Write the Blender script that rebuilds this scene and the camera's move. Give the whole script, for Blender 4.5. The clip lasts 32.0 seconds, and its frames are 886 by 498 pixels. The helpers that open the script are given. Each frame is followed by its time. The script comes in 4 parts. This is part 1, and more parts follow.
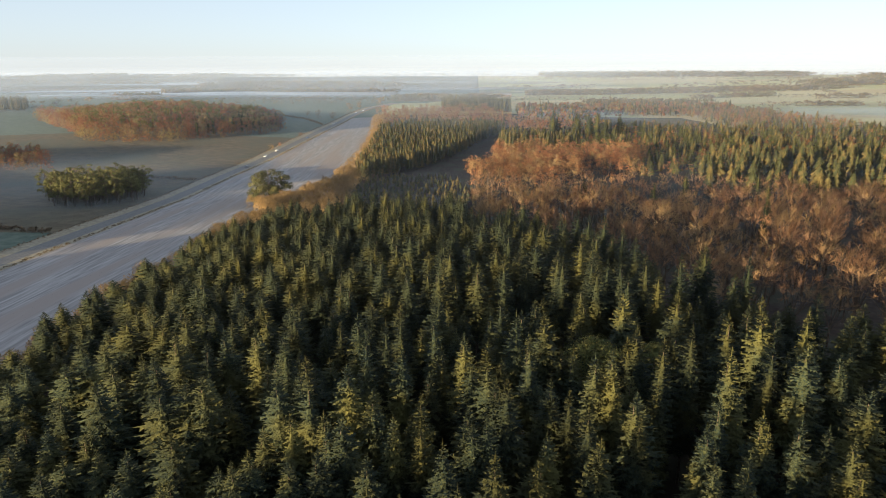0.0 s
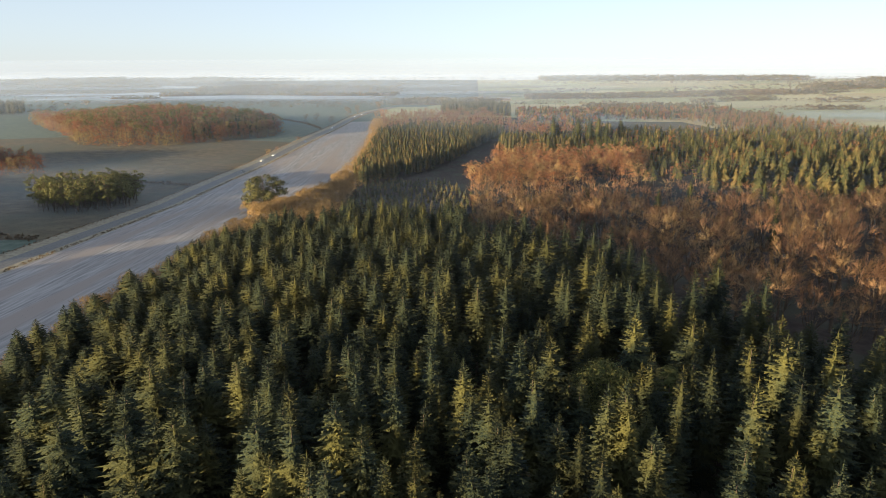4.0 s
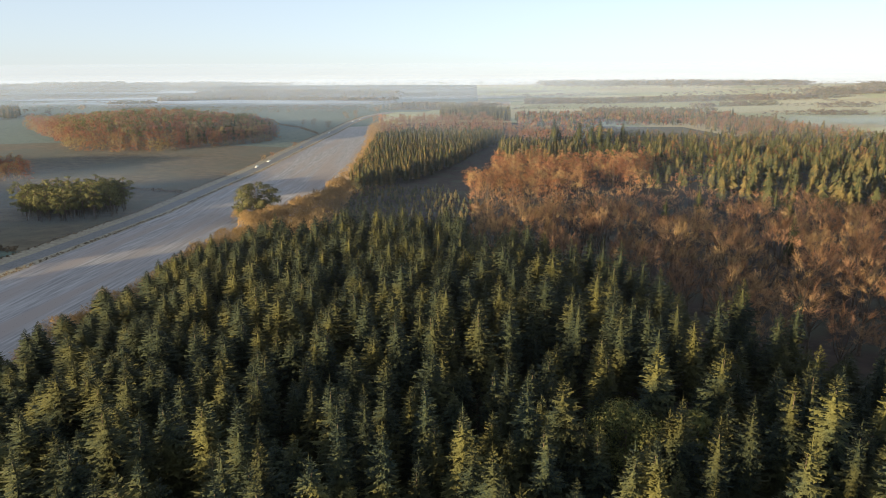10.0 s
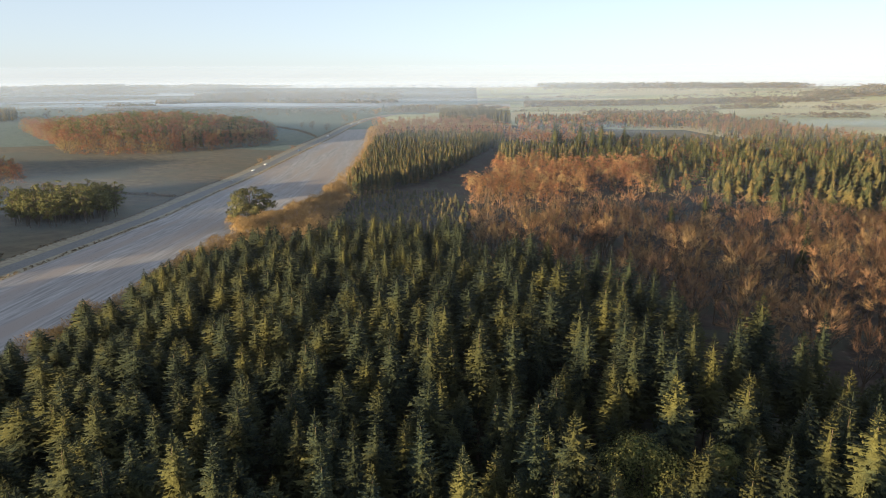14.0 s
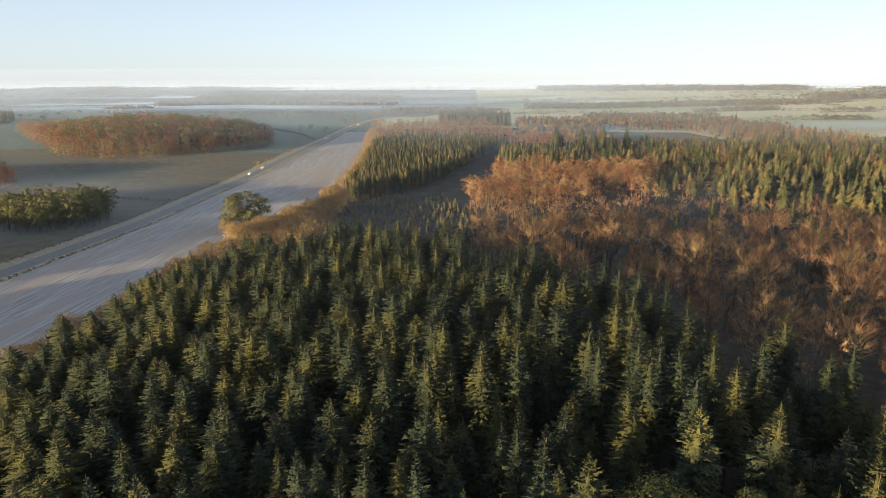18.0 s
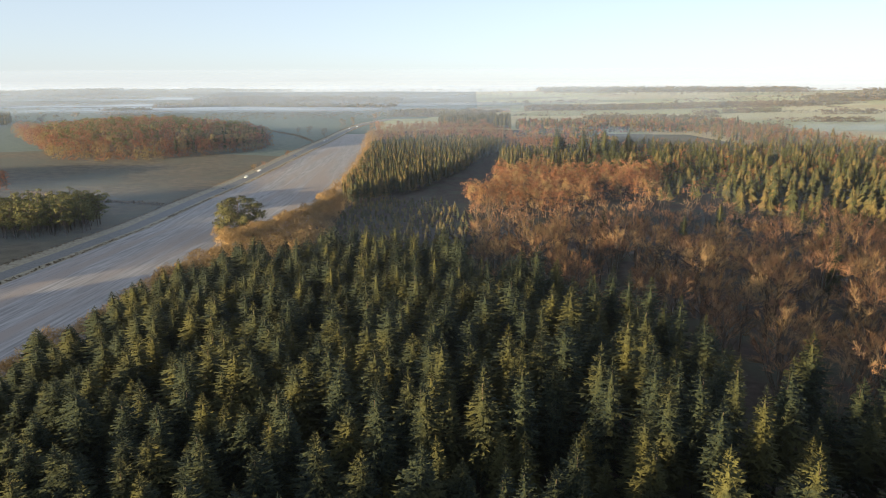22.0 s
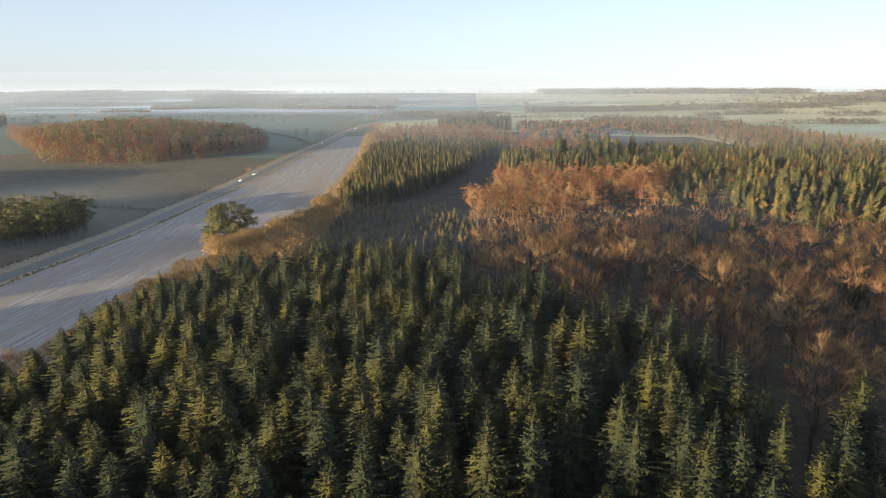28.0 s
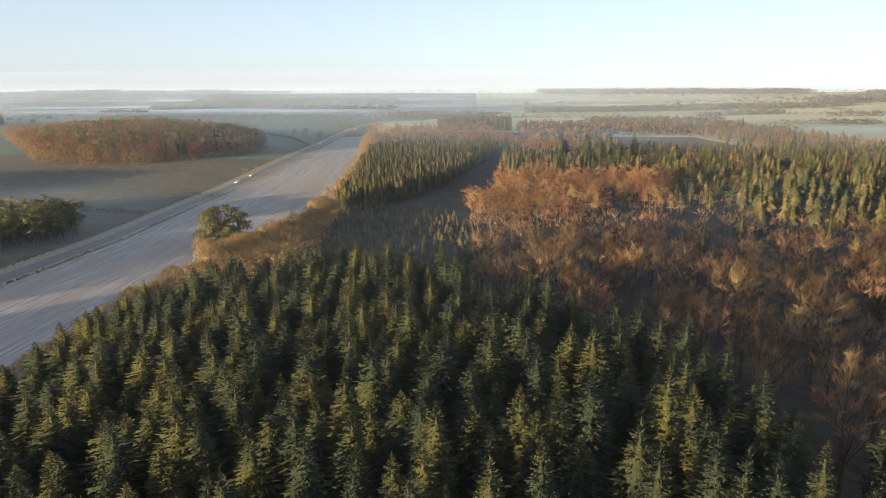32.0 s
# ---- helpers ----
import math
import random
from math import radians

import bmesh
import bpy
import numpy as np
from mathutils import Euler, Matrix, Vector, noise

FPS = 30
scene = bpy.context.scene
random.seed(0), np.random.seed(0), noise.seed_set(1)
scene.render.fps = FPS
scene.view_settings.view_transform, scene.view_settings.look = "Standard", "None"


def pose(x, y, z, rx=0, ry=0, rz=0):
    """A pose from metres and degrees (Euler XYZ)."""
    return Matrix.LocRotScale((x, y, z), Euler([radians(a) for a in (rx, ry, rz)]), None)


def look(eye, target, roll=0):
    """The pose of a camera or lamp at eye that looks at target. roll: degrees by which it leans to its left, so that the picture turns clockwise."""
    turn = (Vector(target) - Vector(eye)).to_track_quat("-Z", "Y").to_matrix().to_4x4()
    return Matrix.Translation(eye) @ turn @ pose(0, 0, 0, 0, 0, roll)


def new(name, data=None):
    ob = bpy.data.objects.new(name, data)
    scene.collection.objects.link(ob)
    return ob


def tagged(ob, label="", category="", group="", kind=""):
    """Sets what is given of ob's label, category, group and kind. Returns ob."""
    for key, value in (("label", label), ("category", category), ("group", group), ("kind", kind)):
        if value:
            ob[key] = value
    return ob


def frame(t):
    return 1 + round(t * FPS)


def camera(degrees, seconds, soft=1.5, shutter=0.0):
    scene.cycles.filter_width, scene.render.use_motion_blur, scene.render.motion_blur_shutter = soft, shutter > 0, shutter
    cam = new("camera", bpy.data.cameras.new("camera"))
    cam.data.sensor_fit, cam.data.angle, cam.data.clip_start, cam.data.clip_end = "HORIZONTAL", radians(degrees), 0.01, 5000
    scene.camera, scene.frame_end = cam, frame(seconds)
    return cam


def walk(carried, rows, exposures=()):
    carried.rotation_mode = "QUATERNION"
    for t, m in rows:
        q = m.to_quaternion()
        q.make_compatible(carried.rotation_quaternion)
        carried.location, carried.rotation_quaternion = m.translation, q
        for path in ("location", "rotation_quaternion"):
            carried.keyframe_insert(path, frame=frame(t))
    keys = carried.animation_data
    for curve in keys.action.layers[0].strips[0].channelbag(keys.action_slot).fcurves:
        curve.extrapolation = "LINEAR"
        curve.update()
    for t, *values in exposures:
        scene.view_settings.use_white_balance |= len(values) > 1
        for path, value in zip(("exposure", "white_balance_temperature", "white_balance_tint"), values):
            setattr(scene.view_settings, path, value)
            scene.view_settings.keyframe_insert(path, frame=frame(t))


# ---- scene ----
cam = camera(69.73, 32.0, soft=0.5)

# seconds, x, y, z, pitch from straight down, lean, turn
PATH = [
    (0.0, 0.00, -0.00, 60.00, 74.708, 0.274, -0.075),
    (4.0, 0.28, 7.86, 59.77, 75.032, 0.251, -0.132),
    (8.0, 0.54, 15.75, 59.56, 75.312, 0.235, -0.176),
    (12.0, 0.79, 23.66, 59.40, 75.555, 0.226, -0.208),
    (16.0, 1.04, 31.61, 59.29, 75.763, 0.224, -0.232),
    (20.0, 1.28, 39.59, 59.23, 75.936, 0.226, -0.249),
    (24.0, 1.54, 47.64, 59.21, 76.069, 0.230, -0.262),
    (28.0, 1.79, 55.77, 59.19, 76.147, 0.229, -0.274),
    (32.0, 2.04, 64.00, 59.14, 76.149, 0.213, -0.287),
]
walk(cam, [(t, pose(x, y, z, rx, ry, rz)) for t, x, y, z, rx, ry, rz in PATH], exposures=[(0.0, 1.82, 5380, 13), (32.0, 1.82, 5380, 13)])

# ---- world, sun ----
SUN_EL, SUN_AZ = radians(5.8), radians(225.0)  # height of the sun; compass bearing of the sun, clockwise from +y
world = bpy.data.worlds.new("sky")
scene.world = world
world.use_nodes = True
wn = world.node_tree
sky = wn.nodes.new("ShaderNodeTexSky")
sky.sky_type = "NISHITA"
sky.sun_disc = False
sky.sun_elevation, sky.sun_rotation = SUN_EL, SUN_AZ
sky.air_density, sky.dust_density, sky.ozone_density = 0.9, 0.4, 1.5
pale = wn.nodes.new("ShaderNodeHueSaturation")  # thin high haze pales the sky
pale.inputs["Saturation"].default_value = 0.6
wn.links.new(sky.outputs[0], pale.inputs["Color"])
veil = wn.nodes.new("ShaderNodeMix")  # even veil of high cloud
veil.data_type = "RGBA"
veil.inputs[0].default_value, veil.inputs[7].default_value = 0.5, (3.3, 3.2, 2.8, 1)
wn.links.new(pale.outputs[0], veil.inputs[6])
wn.links.new(veil.outputs[2], wn.nodes["Background"].inputs[0])
wn.nodes["Background"].inputs[1].default_value = 0.077

sun_data = bpy.data.lights.new("sun", "SUN")
sun_data.energy, sun_data.angle, sun_data.color = 5.0, radians(0.6), (1.0, 0.7, 0.3)
sun = new("sun", sun_data)
sun_dir = Vector((math.sin(SUN_AZ) * math.cos(SUN_EL), math.cos(SUN_AZ) * math.cos(SUN_EL), math.sin(SUN_EL)))
sun.matrix_world = look(sun_dir * 500, (0, 0, 0))


# ---- materials ----
def material(name, low, high, size, rough=0.9, bump=0.0, bump_size=None, third=None, third_size=20.0, leafy=0.0, vary=0.0, stretch=None):
    """Two-tone noise of the given size in metres, a third tone in large patches, bump, and light coming through leaves."""
    m = bpy.data.materials.new(name)
    m.use_nodes = True
    n, l = m.node_tree.nodes, m.node_tree.links
    b = n["Principled BSDF"]
    b.inputs["Roughness"].default_value = rough
    b.inputs["Specular IOR Level"].default_value = 0.15
    pos = n.new("ShaderNodeNewGeometry").outputs["Position"]
    if stretch:
        mp = n.new("ShaderNodeMapping")
        mp.inputs["Scale"].default_value = stretch
        l.new(pos, mp.inputs[0])
        pos = mp.outputs[0]

    def noise_at(size_m, detail=4.0):
        t = n.new("ShaderNodeTexNoise")
        t.inputs["Scale"].default_value, t.inputs["Detail"].default_value = 1.0 / size_m, detail
        l.new(pos, t.inputs["Vector"])
        return t.outputs["Fac"]

    def spread(fac, a, z):
        r = n.new("ShaderNodeMapRange")
        r.inputs[1].default_value, r.inputs[2].default_value = a, z
        l.new(fac, r.inputs[0])
        return r.outputs[0]

    def mix(fac, a, z):
        x = n.new("ShaderNodeMix")
        x.data_type = "RGBA"
        l.new(fac, x.inputs[0])
        for sock, v in ((x.inputs[6], a), (x.inputs[7], z)):
            if isinstance(v, tuple):
                sock.default_value = (*v, 1)
            else:
                l.new(v, sock)
        return x.outputs[2]

    col = mix(spread(noise_at(size), 0.35, 0.65), low, high)
    if third:
        col = mix(spread(noise_at(third_size, 3.0), 0.45, 0.62), col, third)
    if vary:
        info = n.new("ShaderNodeObjectInfo")
        hsv = n.new("ShaderNodeHueSaturation")
        l.new(col, hsv.inputs["Color"])
        r = n.new("ShaderNodeMapRange")
        r.inputs[3].default_value, r.inputs[4].default_value = 1 - vary, 1 + vary
        l.new(info.outputs["Random"], r.inputs[0])
        l.new(r.outputs[0], hsv.inputs["Value"])
        col = hsv.outputs[0]
    l.new(col, b.inputs["Base Color"])
    if bump:
        bp = n.new("ShaderNodeBump")
        bp.inputs["Strength"].default_value, bp.inputs["Distance"].default_value = 0.8, bump
        l.new(noise_at(bump_size or size, 6.0), bp.inputs["Height"])
        l.new(bp.outputs[0], b.inputs["Normal"])
    if leafy:
        tr = n.new("ShaderNodeBsdfTranslucent")
        l.new(col, tr.inputs[0])
        ms = n.new("ShaderNodeMixShader")
        ms.inputs[0].default_value = leafy
        l.new(b.outputs[0], ms.inputs[1])
        l.new(tr.outputs[0], ms.inputs[2])
        l.new(ms.outputs[0], n["Material Output"].inputs[0])
    return m


NEEDLES = material("spruce_needles", (0.0115, 0.021, 0.0215), (0.049, 0.057, 0.027), 0.3, bump=0.2, bump_size=0.2, third=(0.072, 0.071, 0.024), third_size=9.0, leafy=0.1, vary=0.35)
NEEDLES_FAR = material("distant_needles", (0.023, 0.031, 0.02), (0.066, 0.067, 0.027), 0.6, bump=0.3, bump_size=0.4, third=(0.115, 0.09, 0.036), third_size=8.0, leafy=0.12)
PINE_LEAF = material("pine_needles", (0.06, 0.07, 0.03), (0.14, 0.13, 0.045), 1.5, leafy=0.15)
HOLLY_LEAF = material("evergreen_leaves", (0.055, 0.07, 0.025), (0.13, 0.125, 0.04), 1.2, leafy=0.2)
BARK = material("bark", (0.06, 0.045, 0.035), (0.13, 0.10, 0.075), 0.4, bump=0.03)
PALE_BARK = material("smooth_bark", (0.06, 0.045, 0.035), (0.12, 0.09, 0.065), 0.7, bump=0.02)
TWIG = material("bare_twigs", (0.185, 0.105, 0.064), (0.3, 0.17, 0.09), 3.0, third=(0.3, 0.205, 0.1), third_size=14.0, leafy=0.05, vary=0.25)
RUSSET = material("russet_leaves", (0.18, 0.08, 0.04), (0.31, 0.145, 0.066), 2.0, third=(0.26, 0.18, 0.08), third_size=11.0, leafy=0.25, vary=0.4)
RUSSET_DARK = material("dark_russet_leaves", (0.135, 0.06, 0.035), (0.23, 0.105, 0.055), 3.0, third=(0.2, 0.16, 0.07), third_size=16.0, leafy=0.25)
HEDGE_TWIG = material("hedge_twigs", (0.2, 0.132, 0.06), (0.34, 0.232, 0.1), 2.0, leafy=0.2)
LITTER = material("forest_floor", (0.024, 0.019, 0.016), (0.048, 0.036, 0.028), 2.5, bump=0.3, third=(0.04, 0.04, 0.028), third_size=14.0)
FROST = material("frosty_stubble", (0.2, 0.192, 0.19), (0.34, 0.325, 0.32), 1.0, bump=0.08, third=(0.27, 0.235, 0.215), third_size=9.0, stretch=(1.0, 0.06, 1.0))
MEADOW = material("frosty_meadow", (0.078, 0.066, 0.044), (0.118, 0.098, 0.062), 6.0, bump=0.1, third=(0.08, 0.078, 0.054), third_size=60.0)
PASTURE = material("pale_pasture", (0.27, 0.27, 0.15), (0.36, 0.35, 0.2), 18.0, bump=0.1, third=(0.31, 0.27, 0.16), third_size=120.0)
GREEN = material("frosty_grass", (0.072, 0.1, 0.08), (0.115, 0.14, 0.112), 5.0, bump=0.08)
VERGE = material("verge_grass", (0.20, 0.175, 0.125), (0.30, 0.27, 0.20), 1.5, bump=0.15)
ASPHALT = material("asphalt", (0.12, 0.118, 0.118), (0.17, 0.168, 0.165), 0.8, rough=0.8, bump=0.01)


def add_fields(m, wide, deep, tones):
    """Turns the colour of a grass material into a patchwork of fields."""
    n, l = m.node_tree.nodes, m.node_tree.links
    b = n["Principled BSDF"]
    old = b.inputs["Base Color"].links[0].from_socket
    mp = n.new("ShaderNodeMapping")
    mp.inputs["Scale"].default_value = (1 / wide, 1 / deep, 0)
    mp.inputs["Rotation"].default_value = (0, 0, 0.25)
    l.new(n.new("ShaderNodeNewGeometry").outputs["Position"], mp.inputs[0])
    v = n.new("ShaderNodeTexVoronoi")
    v.inputs["Scale"].default_value = 1.0
    l.new(mp.outputs[0], v.inputs["Vector"])
    sep = n.new("ShaderNodeSeparateColor")
    l.new(v.outputs["Color"], sep.inputs[0])
    ramp = n.new("ShaderNodeValToRGB")
    ramp.color_ramp.interpolation = "CONSTANT"
    while len(ramp.color_ramp.elements) < len(tones):
        ramp.color_ramp.elements.new(1.0)
    for i, (e, c) in enumerate(zip(ramp.color_ramp.elements, tones)):
        e.position, e.color = i / len(tones), (*c, 1)
    l.new(sep.outputs[0], ramp.inputs[0])
    x = n.new("ShaderNodeMix")
    x.data_type = "RGBA"
    x.inputs[0].default_value = 0.6
    l.new(old, x.inputs[6])
    l.new(ramp.outputs[0], x.inputs[7])
    l.new(x.outputs[2], b.inputs["Base Color"])


add_fields(PASTURE, 420, 260, [(0.33, 0.34, 0.17), (0.36, 0.3, 0.17), (0.24, 0.25, 0.12), (0.42, 0.39, 0.24), (0.2, 0.17, 0.1)])


def mist(name, density, start, full, size, clear_from, clear_to, clear_left, pool=None):
    """Thin mist and haze painted on a sheet: part see-through, thickening with distance, in drifts."""
    m = bpy.data.materials.new(name)
    m.use_nodes = True
    n, l = m.node_tree.nodes, m.node_tree.links
    n.remove(n["Principled BSDF"])
    pos = n.new("ShaderNodeNewGeometry").outputs["Position"]
    sep = n.new("ShaderNodeSeparateXYZ")
    l.new(pos, sep.inputs[0])
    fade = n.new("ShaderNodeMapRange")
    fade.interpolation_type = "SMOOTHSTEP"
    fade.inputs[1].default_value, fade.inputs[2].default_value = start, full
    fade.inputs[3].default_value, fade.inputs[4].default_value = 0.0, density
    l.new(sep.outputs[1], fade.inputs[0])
    mp = n.new("ShaderNodeMapping")
    mp.inputs["Scale"].default_value = (1 / size, 1 / size, 3 / size)
    l.new(pos, mp.inputs[0])
    t = n.new("ShaderNodeTexNoise")
    t.inputs["Scale"].default_value, t.inputs["Detail"].default_value = 1.0, 2.0
    l.new(mp.outputs[0], t.inputs["Vector"])
    r = n.new("ShaderNodeMapRange")
    r.inputs[1].default_value, r.inputs[2].default_value, r.inputs[3].default_value, r.inputs[4].default_value = 0.3, 0.7, 0.55, 1.2
    l.new(t.outputs["Fac"], r.inputs[0])
    k = n.new("ShaderNodeMath")
    k.operation = "MULTIPLY"
    l.new(fade.outputs[0], k.inputs[0])
    l.new(r.outputs[0], k.inputs[1])
    east = n.new("ShaderNodeMapRange")
    east.interpolation_type = "SMOOTHSTEP"
    east.inputs[1].default_value, east.inputs[2].default_value, east.inputs[3].default_value, east.inputs[4].default_value = clear_from, clear_to, 1.0, clear_left
    l.new(sep.outputs[0], east.inputs[0])
    k2 = n.new("ShaderNodeMath")
    k2.operation = "MULTIPLY"
    l.new(k.outputs[0], k2.inputs[0])
    l.new(east.outputs[0], k2.inputs[1])
    k = k2
    if pool:
        mv = n.new("ShaderNodeMapping")
        mv.inputs["Location"].default_value = (-pool[0] / pool[2], -pool[1] / pool[3], 0)
        mv.inputs["Scale"].default_value = (1 / pool[2], 1 / pool[3], 0)
        l.new(pos, mv.inputs[0])
        far = n.new("ShaderNodeVectorMath")
        far.operation = "LENGTH"
        l.new(mv.outputs[0], far.inputs[0])
        rim = n.new("ShaderNodeMapRange")
        rim.interpolation_type = "SMOOTHSTEP"
        rim.inputs[1].default_value, rim.inputs[2].default_value, rim.inputs[3].default_value, rim.inputs[4].default_value = 0.15, 0.97, 1.0, 0.0
        l.new(far.outputs["Value"], rim.inputs[0])
        k3 = n.new("ShaderNodeMath")
        k3.operation = "MULTIPLY"
        l.new(k.outputs[0], k3.inputs[0])
        l.new(rim.outputs[0], k3.inputs[1])
        k = k3
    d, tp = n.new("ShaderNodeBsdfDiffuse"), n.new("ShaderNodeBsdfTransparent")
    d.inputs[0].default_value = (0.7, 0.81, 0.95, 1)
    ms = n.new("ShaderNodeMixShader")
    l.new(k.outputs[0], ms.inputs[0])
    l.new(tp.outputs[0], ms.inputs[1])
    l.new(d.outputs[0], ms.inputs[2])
    l.new(ms.outputs[0], n["Material Output"].inputs[0])
    return m


# ---- ground ----
def lerp(x, pts):
    return np.interp(x, [p[0] for p in pts], [p[1] for p in pts])


def bump_at(x, y, cx, cy, rx, ry, h):
    return h * np.exp(-(((x - cx) / rx) ** 2 + ((y - cy) / ry) ** 2))


def ground_z(x, y):
    x, y = np.asarray(x, float), np.asarray(y, float)
    z = lerp(y, [(-400, 2), (120, 0), (200, -2), (350, -6), (500, -5), (640, -2), (800, 1), (1050, 4), (1500, 3), (2300, 2), (2900, 14), (3600, 42), (4200, 52), (4900, 40)])
    z = z + bump_at(x, y, -330, 690, 170, 150, 9)          # hill under the round wood
    z = z + bump_at(x, y, 40, 930, 160, 130, 7)
    z = z + bump_at(x, y, 1750, 2250, 900, 800, 46)       # pale fields on the rising side
    z = z + bump_at(x, y, -500, 2700, 500, 200, 10)
    z = z + bump_at(x, y, 1150, 3700, 900, 400, 12) + bump_at(x, y, -1700, 3900, 700, 300, 9) + bump_at(x, y, -300, 4000, 350, 250, 5)
    z = z + np.where(y > 900, 2.5 * np.sin(x / 310 + 1) * np.sin(y / 420), 0) * np.clip((y - 900) / 600, 0, 1)
    z = z + bump_at(x, y, -470, 170, 150, 250, 30)          # bank added outside the view, lifting the belts that shade the fields
    return z


def road_x(y):
    return lerp(y, [(-400, -160), (210, -154), (430, -148), (640, -136), (800, -130), (1170, -128), (1320, -108), (1600, -60), (2200, 60), (5000, 200)])


def strip_x(y):
    return lerp(y, [(-400, -94), (120, -91), (210, -88), (260, -86), (300, -78), (370, -61), (480, -62), (700, -72), (900, -84), (1170, -108), (1320, -98), (1600, -50), (2200, 70), (5000, 210)])


def mesh_object(name, verts, faces, materials, ids=None, parent=None, smooth=False, normals=None):
    """One mesh object from arrays of triangles or quads."""
    me = bpy.data.meshes.new(name)
    verts, faces = np.asarray(verts, np.float32), np.asarray(faces, np.int32)
    k = faces.shape[1]
    me.vertices.add(len(verts))
    me.vertices.foreach_set("co", verts.ravel())
    me.loops.add(faces.size)
    me.loops.foreach_set("vertex_index", faces.ravel())
    me.polygons.add(len(faces))
    me.polygons.foreach_set("loop_start", np.arange(0, faces.size, k, dtype=np.int32))
    for m in materials:
        me.materials.append(m)
    if ids is not None:
        me.polygons.foreach_set("material_index", np.asarray(ids, np.int32))
    me.polygons.foreach_set("use_smooth", np.full(len(faces), smooth or normals is not None))
    me.update(calc_edges=True)
    if normals is not None:
        me.normals_split_custom_set_from_vertices(normals)
    ob = new(name, me)
    if parent:
        ob.parent = parent
    return ob


def build_ground():
    ys = np.concatenate([np.arange(-400, 20, 60), np.arange(20, 500, 10), np.arange(500, 1200, 20), np.arange(1200, 2400, 60), np.arange(2400, 4951, 90)])
    left = -np.concatenate([[4800, 4000, 3200, 2600, 2100, 1700, 1400, 1150, 950], np.arange(800, 250, -50), [260, 220, 190]])
    right = np.concatenate([np.arange(0, 400, 25), np.arange(400, 1000, 60), np.arange(1000, 2000, 120), np.arange(2000, 4801, 300)])
    rows, n = [], 0
    for y in ys:
        r, s = float(road_x(y)), float(strip_x(y))
        mid = [r - 11, r - 8, r - 3.7, r + 3.7, r + 8, *np.linspace(r + 8, s, 6)[1:]]
        lf = left + (r + 154)
        rt = s + 6 + right
        xs = np.concatenate([lf, mid, rt])
        rows.append(np.stack([xs, np.full(len(xs), y), ground_z(xs, y)], 1))
        n = len(xs)
    nl = len(left)
    v = np.concatenate(rows)
    faces, ids = [], []
    for j in range(len(ys) - 1):
        y = (ys[j] + ys[j + 1]) / 2
        for i in range(n - 1):
            a = j * n + i
            faces.append((a, a + 1, a + 1 + n, a + n))
            x = v[a][0]
            k = i - nl
            if y > 1350:
                m = 4 if x > float(road_x(y)) + 45 else 5 if y < 2450 else (0 if y < 3250 else 6)
            elif k in (0, 1, 3):
                m = 2
            elif k == 2:
                m = 3
            elif 3 < k < 9:
                m = 1 if y < 880 else 5
            elif k < 0:
                m = 0 if y < 640 else (5 if y < 1500 else 4)
                if y < 262 and x > -230:
                    m = 5
            else:
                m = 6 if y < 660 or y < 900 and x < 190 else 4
                if 190 < x < 320 and 705 < y < 890:
                    m = 0
            ids.append(m)
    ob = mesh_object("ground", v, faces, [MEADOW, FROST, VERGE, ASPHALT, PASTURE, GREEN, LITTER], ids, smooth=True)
    return tagged(ob, "frosty rolling farmland with woods and a road", "ground", kind="structure")


build_ground()


# ---- tree shapes ----
def unit(v):
    v = np.asarray(v, float)
    return v / (np.linalg.norm(v) + 1e-9)


class Shape:
    """Triangles with a soft normal each, so that a crown is shaded as the round or pointed mass that it is."""

    def __init__(self):
        self.v, self.f, self.n = [], [], []

    def tri(self, a, b, c, n=None, facet=0.3):
        k = len(self.v)
        g = np.cross(np.subtract(b, a), np.subtract(c, a))
        n = g if n is None else unit(n)
        if np.dot(g, n) < 0:
            b, c, g = c, b, -g
        n = unit(n + facet * unit(g))
        self.v += [a, b, c]
        self.n += [n, n, n]
        self.f.append((k, k + 1, k + 2))

    def tube(self, pts, radii, sides=6):
        k = len(self.v)
        for i, (p, r) in enumerate(zip(pts, radii)):
            d = unit(np.subtract(pts[min(i + 1, len(pts) - 1)], pts[max(i - 1, 0)]))
            u = unit(np.cross(d, (0.31, 0.95, 0.1) if abs(d[2]) > 0.7 else (0, 0, 1.0)))
            w = np.cross(d, u)
            for s in range(sides):
                a = 2 * math.pi * s / sides
                self.n.append(u * math.cos(a) + w * math.sin(a))
                self.v.append(np.asarray(p) + r * self.n[-1])
        for i in range(len(pts) - 1):
            for s in range(sides):
                a, b = k + i * sides + s, k + i * sides + (s + 1) % sides
                self.f += [(a, b, b + sides), (a, b + sides, a + sides)]

    def arrays(self):
        return np.array(self.v, np.float32), np.array(self.f, np.int32), np.array(self.n, np.float32)


